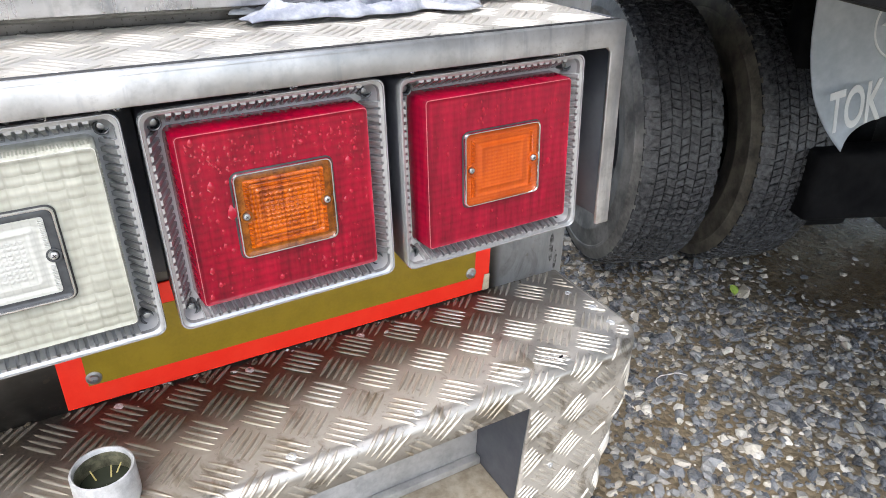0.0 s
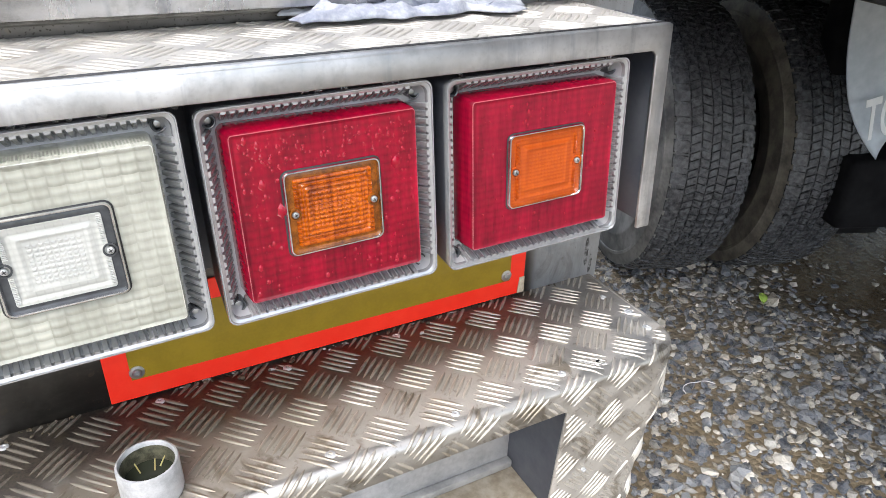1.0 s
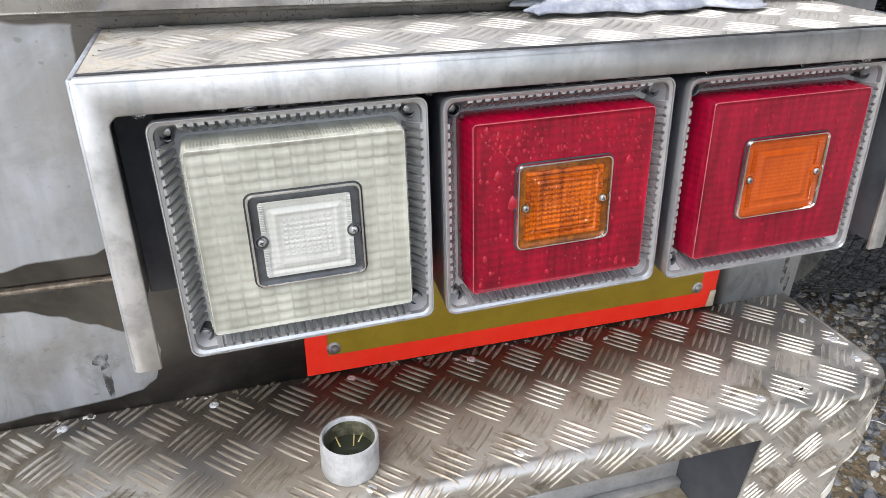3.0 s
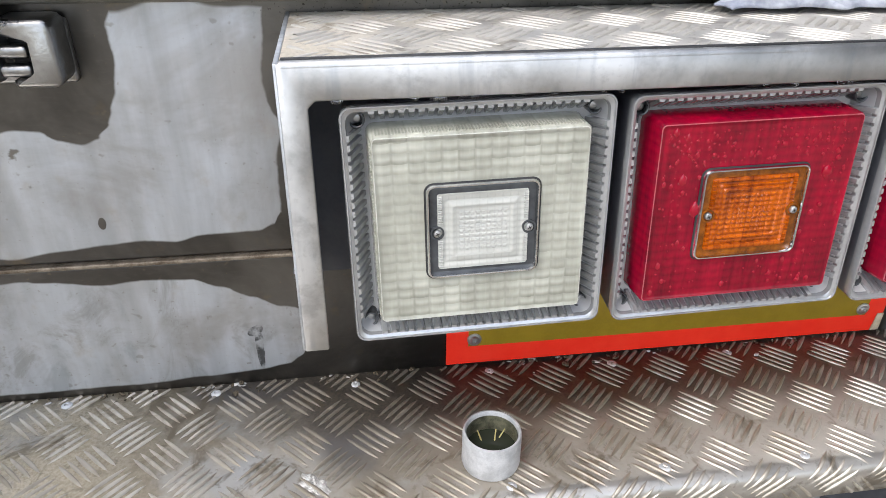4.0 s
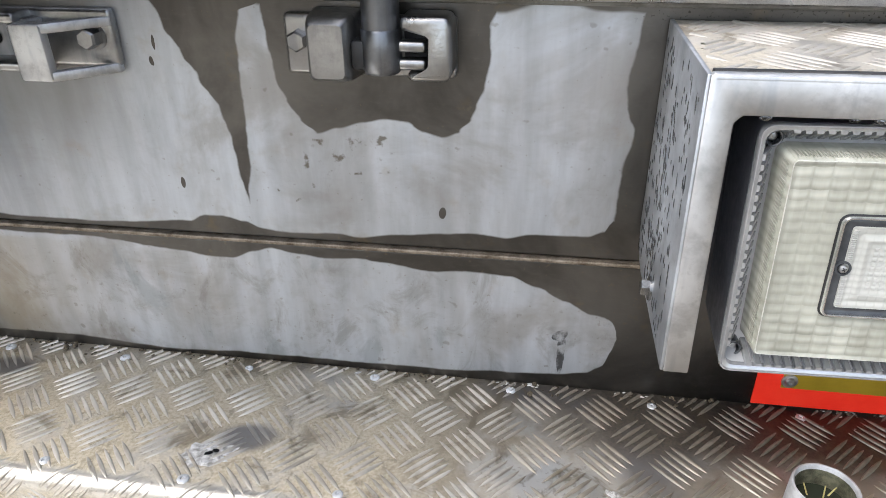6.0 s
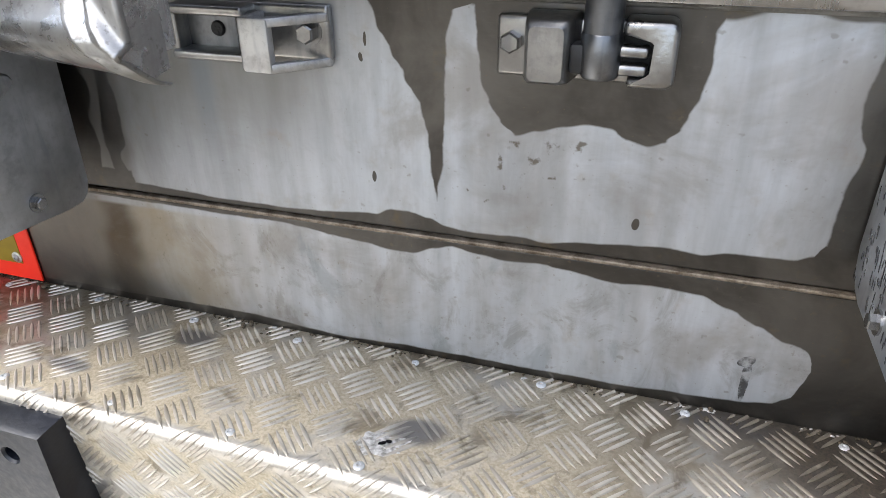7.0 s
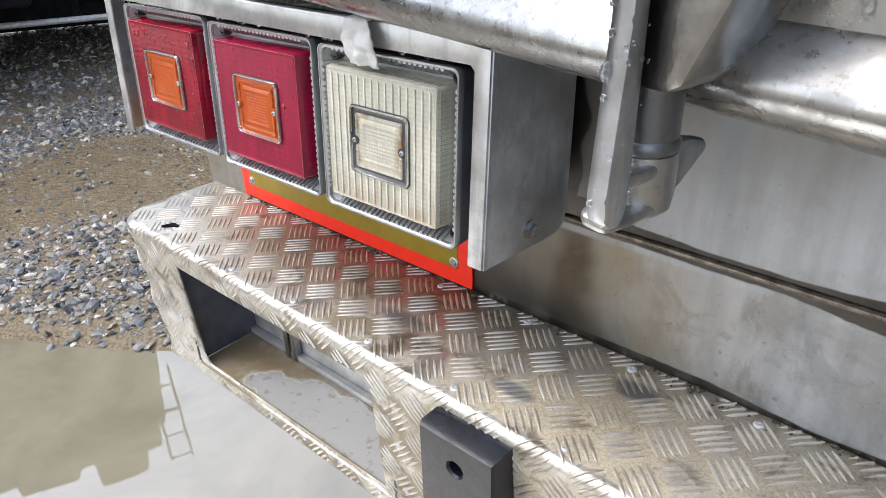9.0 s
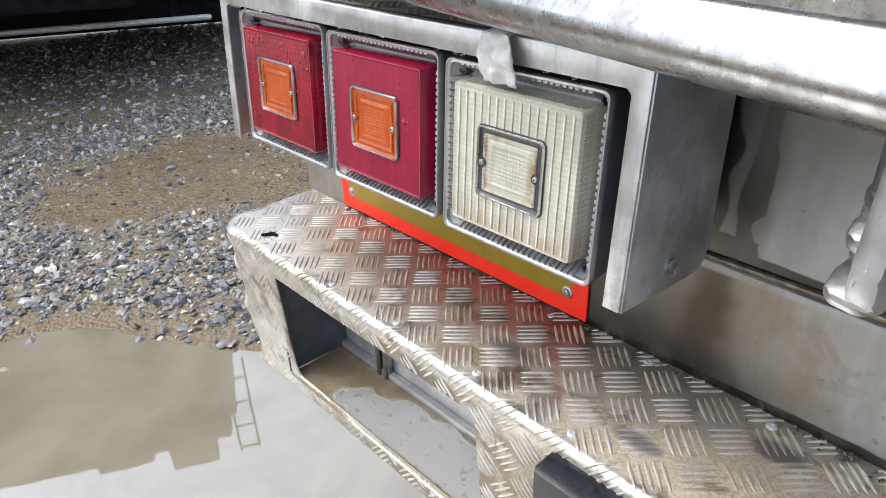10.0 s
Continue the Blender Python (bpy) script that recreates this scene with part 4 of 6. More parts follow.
                px, py = tl * q * math.cos(a), tw * q * math.sin(a)
                ring.append((cx + px * math.cos(ta) - py * math.sin(ta), cy + px * math.sin(ta) + py * math.cos(ta), 0.0036))
            skin(bm, [[(qx, qy, 0.001) for qx, qy, _ in ring], ring], cap1=True, m=m)
            part("tear", bm, FLAT_BLACK, step, "dark torn slit")
    bm = bmesh.new()
    ring = [(0.0, 0.034), (0.006, 0.020), (0.009, 0.0), (0.004, -0.022), (-0.003, -0.034), (-0.008, -0.020), (-0.006, 0.004), (-0.003, 0.022)]
    sg = PLAN_LEN - 0.172
    skin(bm, [[tuple(fold_point(sg + du, 0.125 - dz, lift)) for du, dz in ring] for lift in (-0.001, 0.0032)], cap1=True)
    part("gouge", bm, FLAT_BLACK, step, "black torn gouge in the rounded end")
    return step


build_step()


# ---- rear wall of the truck body ----
def build_wall():
    bm = bmesh.new()
    box(bm, -1.277, 1.277, 0.0, 0.05, 1.0825, 1.352, 0.002, 1)
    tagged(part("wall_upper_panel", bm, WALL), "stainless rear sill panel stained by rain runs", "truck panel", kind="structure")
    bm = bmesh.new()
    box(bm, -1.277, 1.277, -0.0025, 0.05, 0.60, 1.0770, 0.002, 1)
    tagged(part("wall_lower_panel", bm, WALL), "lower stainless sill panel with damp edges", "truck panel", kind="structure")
    bm = bmesh.new()
    box(bm, -1.2, 1.2, -0.0050, 0.02, 1.0765, 1.0814, 0.0016, 2)
    tagged(part("trim", bm, rough_paint("rusty_weld_bead", (0.10, 0.075, 0.05), (0.34, 0.29, 0.23), 60, 0.4, 0.3, 0.6)), "thin rusty weld seam between two sheets", "seam", kind="structure")
    # the body's box, closed round about
    bm = bmesh.new()
    for a in ((-1.277, -1.24, 0.06, 6.0, 0.9, 3.6), (1.24, 1.277, 0.06, 6.0, 0.9, 3.6), (-1.24, 1.24, 0.06, 6.0, 3.56, 3.6), (-1.24, 1.24, 5.96, 6.0, 0.9, 3.56),
              (-1.24, 1.24, 0.06, 5.96, 1.30, 1.34)):
        box(bm, *a)
    tagged(part("wall_body_box", bm, STEEL), "plain stainless cargo box of the truck", "truck body", kind="structure")


def build_closed_door():
    door = thing("closed_cargo_door", "closed stainless cargo door with a dirty lower lip", "truck door", at=pose(0.64, 0, 1.34))
    bm = bmesh.new()
    box(bm, -0.63, 0.635, -0.030, 0.012, 0.006, 2.2, 0.004, 2)
    part("door_panel", bm, STEEL, door)
    bm = bmesh.new()
    box(bm, -0.632, 0.637, -0.036, -0.029, 0.002, 0.040, 0.003, 2)
    part("lower_rail", bm, BRIGHT, door)
    bm = bmesh.new()
    box(bm, -0.63, 0.637, -0.010, -0.003, -0.006, 0.004, 0.002, 1)
    part("seal_strip", bm, rough_paint("mouldy_sealant", (0.12, 0.115, 0.10), (0.26, 0.25, 0.23), 40, 0.6, 0.2), door, "speckled mouldy sealing strip")
    return door


def build_keeper(x0, x1, rod):
    """A cast keeper for a locking bar on the sill; its base plate runs from x0 to x1."""
    k = thing("bar_keeper", "cast steel keeper holding a locking bar" if rod else "empty cast steel keeper with bolt and socket", "door keeper",
              group="locking bar keepers", at=pose(0, 0, 0))
    z0, z1 = 1.269, 1.322
    bm = bmesh.new()
    box(bm, x0, x1 + (0.006 if rod else 0.0), -0.010, 0.001, z0 - 0.001, z1 + 0.001, 0.004, 3)
    part("base_plate", bm, SMUDGED, k)
    if rod:
        bm = bmesh.new()
        loops = []
        for y, gx, gz in ((-0.005, 0.006, 0.002), (-0.036, 0.002, 0.001), (-0.048, -0.001, -0.001), (-0.052, -0.004, -0.004)):
            loops.append([(0.133 + px, y, 1.299 + pz) for px, pz in round_rect(0.038 + gx * 2, 0.054 + gz * 2, 0.005)])
        skin(bm, loops, cap1=True)
        part("stop_block", bm, SMUDGED, k)
        bm = bmesh.new()
        hex_bolt(bm, (0.095, -0.007, 1.300), (0, -1, 0), 0.0098, 0.013, 0.0125)
        part("bolt", bm, SMUDGED, k)
        # hooked jaw that holds the bar's prongs
        bm = bmesh.new()
        prism(bm, [(0.196, 1.328), (0.236, 1.328), (0.240, 1.323), (0.2405, 1.278), (0.236, 1.273), (0.204, 1.273), (0.202, 1.276), (0.202, 1.2805), (0.219, 1.2805), (0.2235, 1.285), (0.2245, 1.312), (0.220, 1.316), (0.196, 1.316)], -0.042, -0.004, 0.0036)
        part("jaw", bm, SMUDGED, k, "thick rounded hook-shaped jaw", angle=50)
        # dark sheet laid in the slot to imitate its deep shade
        bm = bmesh.new()
        box(bm, 0.194, 0.2245, -0.0125, -0.0095, 1.279, 1.318, 0.001, 1)
        part("slot_shade", bm, DARK, k, "dark sheet standing for the deep slot's shade")
    else:
        # open socket at one end, bowed strap at the other
        bm = bmesh.new()
        for za, zb in ((z0 - 0.002, z0 + 0.008), (z1 - 0.010, z1)):
            box(bm, x0, x0 + 0.088, -0.036, -0.004, za, zb, 0.0035, 3)
        box(bm, x0 - 0.001, x0 + 0.008, -0.033, -0.004, z0 - 0.001, z1 - 0.001, 0.003, 3)
        box(bm, x0 + 0.074, x0 + 0.094, -0.030, -0.004, z0 - 0.003, z1 - 0.006, 0.006, 3)
        part("socket", bm, SMUDGED, k)
        bm = bmesh.new()
        box(bm, x0 + 0.007, x0 + 0.076, -0.0125, -0.0095, z0 + 0.007, z1 - 0.009, 0.001, 1)
        part("socket_floor", bm, BAR_GREY, k, "dull grey floor of the socket")
        bm = bmesh.new()
        screw_head(bm, x0 + 0.044, -0.012, (z0 + z1) / 2, 0.008)
        part("socket_screw", bm, DARK, k)
        bm = bmesh.new()
        box(bm, x0 + 0.092, x0 + 0.124, -0.052, -0.040, z0 - 0.006, z1 - 0.006, 0.003, 2)
        for za, zb in ((z0 - 0.006, z0 + 0.003), (z1 - 0.015, z1 - 0.006)):
            prism(bm, [(x0 + 0.120, -0.052), (x0 + 0.126, -0.048), (x0 + 0.168, -0.010), (x0 + 0.168, -0.002), (x0 + 0.116, -0.042)], za, zb, 0.0015,
                  Matrix(((1, 0, 0, 0), (0, 0, 1, 0), (0, 1, 0, 0), (0, 0, 0, 1))))
        box(bm, x0 + 0.090, x0 + 0.098, -0.050, -0.004, z0 - 0.005, z1 - 0.007, 0.002, 1)
        part("strap", bm, STEEL, k)
        bm = bmesh.new()
        hex_bolt(bm, (x0 + 0.148, -0.009, 1.297), (0, -1, 0), 0.0102, 0.014, 0.0130)
        part("bolt", bm, SMUDGED, k)
    return k


def build_locking_bar():
    bar = thing("locking_bar", "grey steel locking bar engaged in its keeper", "locking bar", at=pose(0.178, -0.034, 1.276))
    bm = bmesh.new()
    cyl(bm, (0, 0, 0.040), (0, 0, 1.7), 0.0165, seg=28)
    part("rod", bm, BAR_GREY, bar)
    bm = bmesh.new()
    lathe(bm, [(0.0002, 0.003), (0.015, 0.003), (0.0178, 0.007), (0.0178, 0.040), (0.0168, 0.0415), (0.0002, 0.0415)], 28)
    part("cam", bm, BAR_GREY, bar)
    for z in (0.011, 0.0265):
        bm = bmesh.new()
        box(bm, 0.010, 0.040, -0.006, 0.008, z - 0.005, z + 0.005, 0.0035, 3)
        part("prong", bm, SMUDGED, bar)
    bm = bmesh.new()
    box(bm, -0.026, -0.008, -0.010, 0.010, 0.006, 0.032, 0.004, 2)
    part("heel", bm, DARK, bar)
    for z in (0.35, 1.2):
        bm = bmesh.new()
        box(bm, -0.03, 0.03, -0.019, 0.012, z, z + 0.05, 0.004, 2)
        part("guide", bm, STEEL, bar)


build_wall()
build_closed_door()
build_keeper(0.081, 0.235, True)
build_keeper(-0.258, -0.089, False)
build_locking_bar()


# ---- lamp boxes ----
TILT, HOOD_TOP, HOOD_Y = -3.7, 1.329, -0.1765


def build_lamp_box(side):
    """side 1: the box at +x, -1: the one at -x. Its front leans out a little towards the bottom."""
    label = "stainless lamp hood with tread plate top and droplets on its side" if side > 0 else "stainless lamp hood with plain bolted side plate"
    hood = thing("lamp_hood", label, "lamp hood", group="lamp hoods", at=pose(0.796, 0, HOOD_TOP - 0.0023, ry=-0.35) if side > 0 else pose(-0.796, 0, HOOD_TOP))
    m = Matrix.Translation((0, HOOD_Y, 0)) @ Matrix.Rotation(radians(TILT), 4, "X")
    w = 0.3715
    leg = 0.228 if side > 0 else 0.234
    # front frame: a top band and two legs, cut from one sheet
    pts = [(-w, 0), (w, 0), (w, -leg), (w - 0.019, -leg), (w - 0.019, -0.031), (w - 0.024, -0.026), (-w + 0.024, -0.026), (-w + 0.019, -0.031), (-w + 0.019, -leg), (-w, -leg)]
    bm = bmesh.new()
    prism(bm, pts, -0.0022, 0.0022, 0.0014, m)
    part("front_frame", bm, STEEL, hood)
    # top sheet with its rim, and the side plates with a cut corner
    bm = bmesh.new()
    box(bm, -w + 0.001, w - 0.001, HOOD_Y + 0.001, -0.004, -0.005, -0.001, 0.0008, 1)
    part("top_sheet", bm, TREAD_PALE, hood)
    bm = bmesh.new()
    box(bm, -w, w, HOOD_Y - 0.0024, HOOD_Y + 0.006, -0.0100, 0.0012, 0.0036, 4)
    part("top_rim", bm, STEEL, hood)
    bm = bmesh.new()
    box(bm, -w + 0.003, w - 0.003, HOOD_Y + 0.0045, HOOD_Y + 0.0105, -0.004, 0.0014, 0.0005, 1)
    part("gap_sealant", bm, DARK, hood, "dark gap along the sheet's edge")
    bm = bmesh.new()

    def place(x, y, h):
        return Vector((x, y, -0.001 + h))

    tread_ribs(bm, tread_blocks(-w, w, HOOD_Y, 0, 0.01, -0.03), place,
               lambda x, y, pad: abs(x) < w - 0.006 + pad and HOOD_Y + 0.008 - pad < y < -0.006 + pad, 0.0014, 0.0056)
    part("tread_ribs", bm, RIB_PALE, hood, "pale raised tread pattern", angle=85)["kind"] = "stuff"
    for s in (-1, 1):
        inner = s != side
        bm = bmesh.new()
        y1 = -0.004
        yf = HOOD_Y - leg * math.sin(radians(-TILT))
        prof = [(HOOD_Y, 0), (y1, 0), (y1, -0.19), (-0.012, -0.212), (-0.026, -0.224), (-0.045, -leg), (yf, -leg)] if inner else [(HOOD_Y, 0), (HOOD_Y + 0.03 * (2 + side), 0), (yf + 0.03 * (2 + side), -leg), (yf, -leg)]
        turn = Matrix(((0, 1, 0, 0), (1, 0, 0, 0), (0, 0, 1, 0), (0, 0, 0, 1)))
        if inner and side < 0:
            prof = [(HOOD_Y, 0), (-0.027, 0), (-0.029, -0.06), (-0.032, -0.222), (-0.037, -0.236), (-0.048, -0.244), (-0.072, -0.2445), (-0.116, -0.2405), (yf, -leg)]
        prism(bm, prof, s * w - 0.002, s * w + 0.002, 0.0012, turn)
        # the +x outer plate has the hood's inner shade in its colour
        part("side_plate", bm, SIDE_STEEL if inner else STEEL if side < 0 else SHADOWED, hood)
        if inner:
            bm = bmesh.new()
            hex_bolt(bm, (s * (w + 0.002), -0.105 if side > 0 else -0.110, -0.207 if side > 0 else -0.217), (s, 0, 0), 0.0075, 0.007, 0.011)
            part("bolt", bm, BRIGHT, hood)
            if side > 0:
                bm = bmesh.new()
                for _ in range(330):
                    y, z = random.uniform(-0.168, -0.012), random.uniform(-0.22, -0.01)
                    if random.random() > 0.35 + 0.65 * (noise.noise(Vector((y * 22, z * 14, 3))) > 0):
                        continue
                    l = random.uniform(0.002, 0.008)
                    r = random.uniform(0.0008, 0.0016)
                    mm = Matrix.Translation((s * (w + 0.002), y, z)) @ Matrix.Rotation(radians(random.uniform(-16, -2)), 4, "X") @ Matrix.Diagonal((0.0007, r, l, 1))
                    bmesh.ops.create_icosphere(bm, subdivisions=1, radius=1, matrix=mm)
                part("wet_streaking", bm, WET, hood, "dark running water drops")["kind"] = "stuff"
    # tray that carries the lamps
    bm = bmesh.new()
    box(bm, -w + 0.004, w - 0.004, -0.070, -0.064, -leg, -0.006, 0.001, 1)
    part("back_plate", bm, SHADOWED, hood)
    # drops hanging under the front band
    bm = bmesh.new()
    for i in range(34):
        x = random.uniform(-w + 0.03, w - 0.03)
        r = random.uniform(0.0012, 0.003)
        bmesh.ops.create_icosphere(bm, subdivisions=2, radius=1, matrix=m @ Matrix.Translation((x, 0.0, -0.0265)) @ Matrix.Diagonal((r * 1.2, r * 0.8, r, 1)))
    part("drip_fringe", bm, WATERDROP, hood, "clear drops along the lower edge")["kind"] = "stuff"


WET = Mat("dark_water_film", (0.035, 0.037, 0.042), 0.08).m
WATERDROP = Mat("clear_water", (0.97, 0.98, 1.0), 0.02, 0.0, Transmission_Weight=1.0, IOR=1.18, Coat_Weight=0.6, Coat_Roughness=0.02).m

RED_DROP = Mat("drop_of_water_over_red_plastic", (0.30, 0.004, 0.02), 0.03, 0.0, IOR=1.45, Coat_Weight=0.5, Coat_Roughness=0.02).m
LENS_W, LENS_H, CASE_W, CASE_H = 0.165, 0.152, 0.2085, 0.195
FACE = -0.0092


def build_lamp(at, lens_mat, inner_mat, flange_mat, label, drops=0, ribs=False):
    """A square truck lamp that faces -y; its origin lies on the casing's rim, at the lens's middle."""
    lamp = thing("tail_lamp", label, "tail lamp", group="rear lamps", at=at)
    pale = lens_mat in (CLEAR, CLEAR_OLD)
    deep = 1.0 if inner_mat is AMBER else 0.4

    def loop(wd, ht, r, y):
        return [(x, y, z) for x, z in round_rect(wd, ht, r)]

    bm = bmesh.new()
    W, H = CASE_W, CASE_H
    skin(bm, [loop(W - 0.012, H - 0.012, 0.006, 0.085), loop(W - 0.001, H - 0.001, 0.009, 0.006)])
    part("casing_back", bm, SHADOWED, lamp, "dark shell behind the tray")
    bm = bmesh.new()
    skin(bm, [loop(W - 0.001, H - 0.001, 0.009, 0.006), loop(W, H, 0.009, -0.0010), loop(W - 0.0014, H - 0.0014, 0.008, -0.0026), loop(W - 0.0030, H - 0.0030, 0.008, -0.0026), loop(W - 0.0040, H - 0.0040, 0.008, -0.0012),
              loop(W - 0.0075, H - 0.0075, 0.008, -0.0006), loop(W - 0.009, H - 0.009, 0.008, 0.0), loop(W - 0.0105, H - 0.0105, 0.008, 0.004)])
    part("casing", bm, TRAY, lamp, "chromed rim of the lamp tray")
    bm = bmesh.new()
    skin(bm, [loop(W - 0.0105, H - 0.0105, 0.008, 0.004),
              loop(W - 0.026, H - 0.026, 0.006, 0.022), loop(W - 0.030, H - 0.030, 0.005, 0.023)], cap1=True)
    part("tray_wall", bm, TRAY_DARK, lamp, "inner wall of the tray, greyed for shade between ribs")
    bm = bmesh.new()
    for side in range(4):
        span, other = (W, H) if side % 2 == 0 else (H, W)
        rot = Matrix.Rotation(radians(90 * side), 4, "Y")
        n = 23 if side % 2 == 0 else 21
        for i in range(n):
            u = (i + 0.5) / n * (span - 0.040) - (span - 0.040) / 2
            e = other / 2
            lean = 0.0016
            a = [rot @ Vector(p) for p in ((u - 0.0026, 0.0, e - 0.0042), (u + 0.0026, 0.0, e - 0.0042), (u + 0.0026 + lean, 0.022, e - 0.0130), (u - 0.0026 + lean, 0.022, e - 0.0130),
                                           (u - 0.0020, 0.0000, e - 0.0066), (u + 0.0020, 0.0000, e - 0.0066), (u + 0.0018 + lean, 0.022, e - 0.0165), (u - 0.0018 + lean, 0.022, e - 0.0165))]
            v = [bm.verts.new(p) for p in a]
            for q in ((4, 5, 6, 7), (0, 1, 5, 4), (1, 2, 6, 5), (3, 0, 4, 7), (2, 3, 7, 6)):
                bm.faces.new([v[k] for k in q])
    part("casing_ribs", bm, TRAY, lamp)["kind"] = "stuff"
    # lens block: flanks that widen a little towards the tray, soft edges, raised border line
    bm = bmesh.new()
    w, h = LENS_W, LENS_H

    def lloop(dw, r, y):
        return [(x, y, z) for x, z in round_rect(w - dw, h - dw, r, 4)]

    skin(bm, [lloop(-0.0065, 0.007, 0.030), lloop(-0.0045, 0.007, 0.016), lloop(-0.0008, 0.0035, FACE + 0.0010), lloop(0.0012, 0.003, FACE - 0.0004), lloop(0.0040, 0.003, FACE - 0.0004), lloop(0.0050, 0.003, FACE), lloop(0.0090, 0.003, FACE),
              lloop(0.0300, 0.003, FACE)], cap1=True)
    lens = part("lens", bm, lens_mat, lamp)
    # thin pale ring that imitates the glint on the lens's front edge
    bm = bmesh.new()
    skin(bm, [lloop(0.0006, 0.0033, FACE), lloop(0.0012, 0.003, FACE - 0.00055), lloop(0.0018, 0.003, FACE - 0.00055), lloop(0.0021, 0.003, FACE - 0.0003)])
    part("lens_edge", bm, EDGE_WHITE if pale else EDGE_RED, lens, "pale painted highlight along the front edge")
    # fine flutes along the upper and the side flanks of the pale lenses
    if pale:
        bm = bmesh.new()
        for i in range(64):
            u = -w / 2 + 0.004 + i * (w - 0.008) / 63
            box(bm, u - 0.0006, u + 0.0006, FACE + 0.004, 0.020, h / 2 + 0.0004, h / 2 + 0.0016)
            if i < 58:
                z = -h / 2 + 0.005 + i * (h - 0.010) / 57
                for sx in (-1, 1):
                    box(bm, min(sx * (w / 2 + 0.0004), sx * (w / 2 + 0.0016)), max(sx * (w / 2 + 0.0004), sx * (w / 2 + 0.0016)), FACE + 0.004, 0.020, z - 0.0006, z + 0.0006)
        part("flank_fluting", bm, lens_mat, lens)["kind"] = "stuff"
    if ribs:
        for i in range(15):
            x = -w / 2 + 0.009 + i * (w - 0.018) / 14
            spans = ((-h / 2 + 0.004, -0.040), (0.040, h / 2 - 0.006)) if abs(x) < 0.046 else ((-h / 2 + 0.004, h / 2 - 0.006),)
            for z0, z1 in spans:
                bm = bmesh.new()
                box(bm, x - 0.0011, x + 0.0011, FACE - 0.0015, FACE + 0.0003, z0, z1, 0.0006, 2)
                part("lens_rib", bm, PALE_RIB, lens)
    # bezel with the small lens inside
    bm = bmesh.new()

    def bloop(s, r, y):
        return [(x, y, z) for x, z in round_rect(s, s * 0.872, r, 4)]

    F = FACE
    skin(bm, [bloop(0.0885, 0.006, F + 0.0013), bloop(0.0885, 0.006, F - 0.0028), bloop(0.0870, 0.0055, F - 0.0042), bloop(0.0850, 0.005, F - 0.0042), bloop(0.0832, 0.0045, F - 0.0025), bloop(0.0826, 0.004, F)])
    part("bezel", bm, CHROME, lamp, "thin chrome bezel")
    bm = bmesh.new()
    skin(bm, [bloop(0.0880, 0.006, F + 0.0008), bloop(0.0912, 0.007, F - 0.0008), bloop(0.0870, 0.006, F - 0.0013)])
    part("bezel_gasket", bm, DARK, lamp)
    bm = bmesh.new()
    skin(bm, [bloop(0.0828, 0.004, F - 0.0006), bloop(0.0805, 0.004, F - 0.0010), bloop(0.0700, 0.003, F - 0.0014), bloop(0.0650, 0.003, F - 0.0011)])
    part("lens_flange", bm, flange_mat, lamp)
    bm = bmesh.new()
    sizes = ((0.0720, -0.0001), (0.0712, -0.0022), (0.0640, -0.0024), (0.0612, -0.0008), (0.0576, -0.0008), (0.0556, -0.0020), (0.0516, -0.0020), (0.0500, -0.0030),
             (0.0462, -0.0030), (0.0446, -0.0020), (0.0400, -0.0020))
    skin(bm, [bloop(s, 0.0022, F - 0.0020 + (y + 0.0020) * (deep if s < 0.065 else 1.0)) for s, y in sizes], cap1=True)
    inner = part("inner_lens", bm, inner_mat, lamp)
    # a field of small raised prisms in the middle, and serrated side strips
    bm = bmesh.new()
    for i in range(42):
        z = -0.0287 + i * 0.0014
        for sx in (-1, 1):
            if abs(z) < 0.0065:
                continue
            pts = [bm.verts.new((sx * px, F + py, z + pz)) for px in (0.0318, 0.0354) for py, pz in ((-0.0021, -0.0006), (-0.0031, 0.0), (-0.0021, 0.0006))]
            bm.faces.new((pts[0], pts[1], pts[4], pts[3]))
            bm.faces.new((pts[1], pts[2], pts[5], pts[4]))
    for i in range(9):
        for j in range(9):
            cx, cz, a, b = -0.0172 + i * 0.0043, -0.0148 + j * 0.0037, 0.0019, 0.0016
            low = [bm.verts.new((cx + sx * a, F - 0.0019, cz + sz * b)) for sx, sz in ((-1, -1), (1, -1), (1, 1), (-1, 1))]
            top = [bm.verts.new((cx + sx * a * 0.5, F - 0.0019 - 0.0010 * deep, cz + sz * b * 0.45 - 0.0003)) for sx, sz in ((-1, -1), (1, -1), (1, 1), (-1, 1))]
            bm.faces.new(top)
            for q in range(4):
                bm.faces.new((low[q], low[(q + 1) % 4], top[(q + 1) % 4], top[q]))
    part("prism_block", bm, inner_mat, inner, smooth=False)["kind"] = "stuff"
    for sx in (-1, 1):
        bm = bmesh.new()
        lathe(bm, [(0.0056, -0.001), (0.0056, 0.0008), (0.0042, 0.0008), (0.0040, -0.0005)], 16, Matrix.Translation((sx * 0.0363, F - 0.0026, 0)) @ Matrix.Rotation(radians(90), 4, "X"))
        part("screw_seat", bm, flange_mat, lamp)
        bm = bmesh.new()
        screw_head(bm, sx * 0.0363, F - 0.0034, 0, 0.0030)
        part("screw", bm, STEEL, lamp)
        bm = bmesh.new()
        for turn in (25, 115):
            box(bm, -0.0017, 0.0017, -0.00035, 0.00035, 0.0017, 0.0022, 0, 1, Matrix.Translation((sx * 0.0363, F - 0.0034, 0)) @ Matrix.Rotation(radians(90), 4, "X") @ Matrix.Rotation(radians(turn), 4, "Z"))
        part("screw_slot", bm, DARK, lamp)
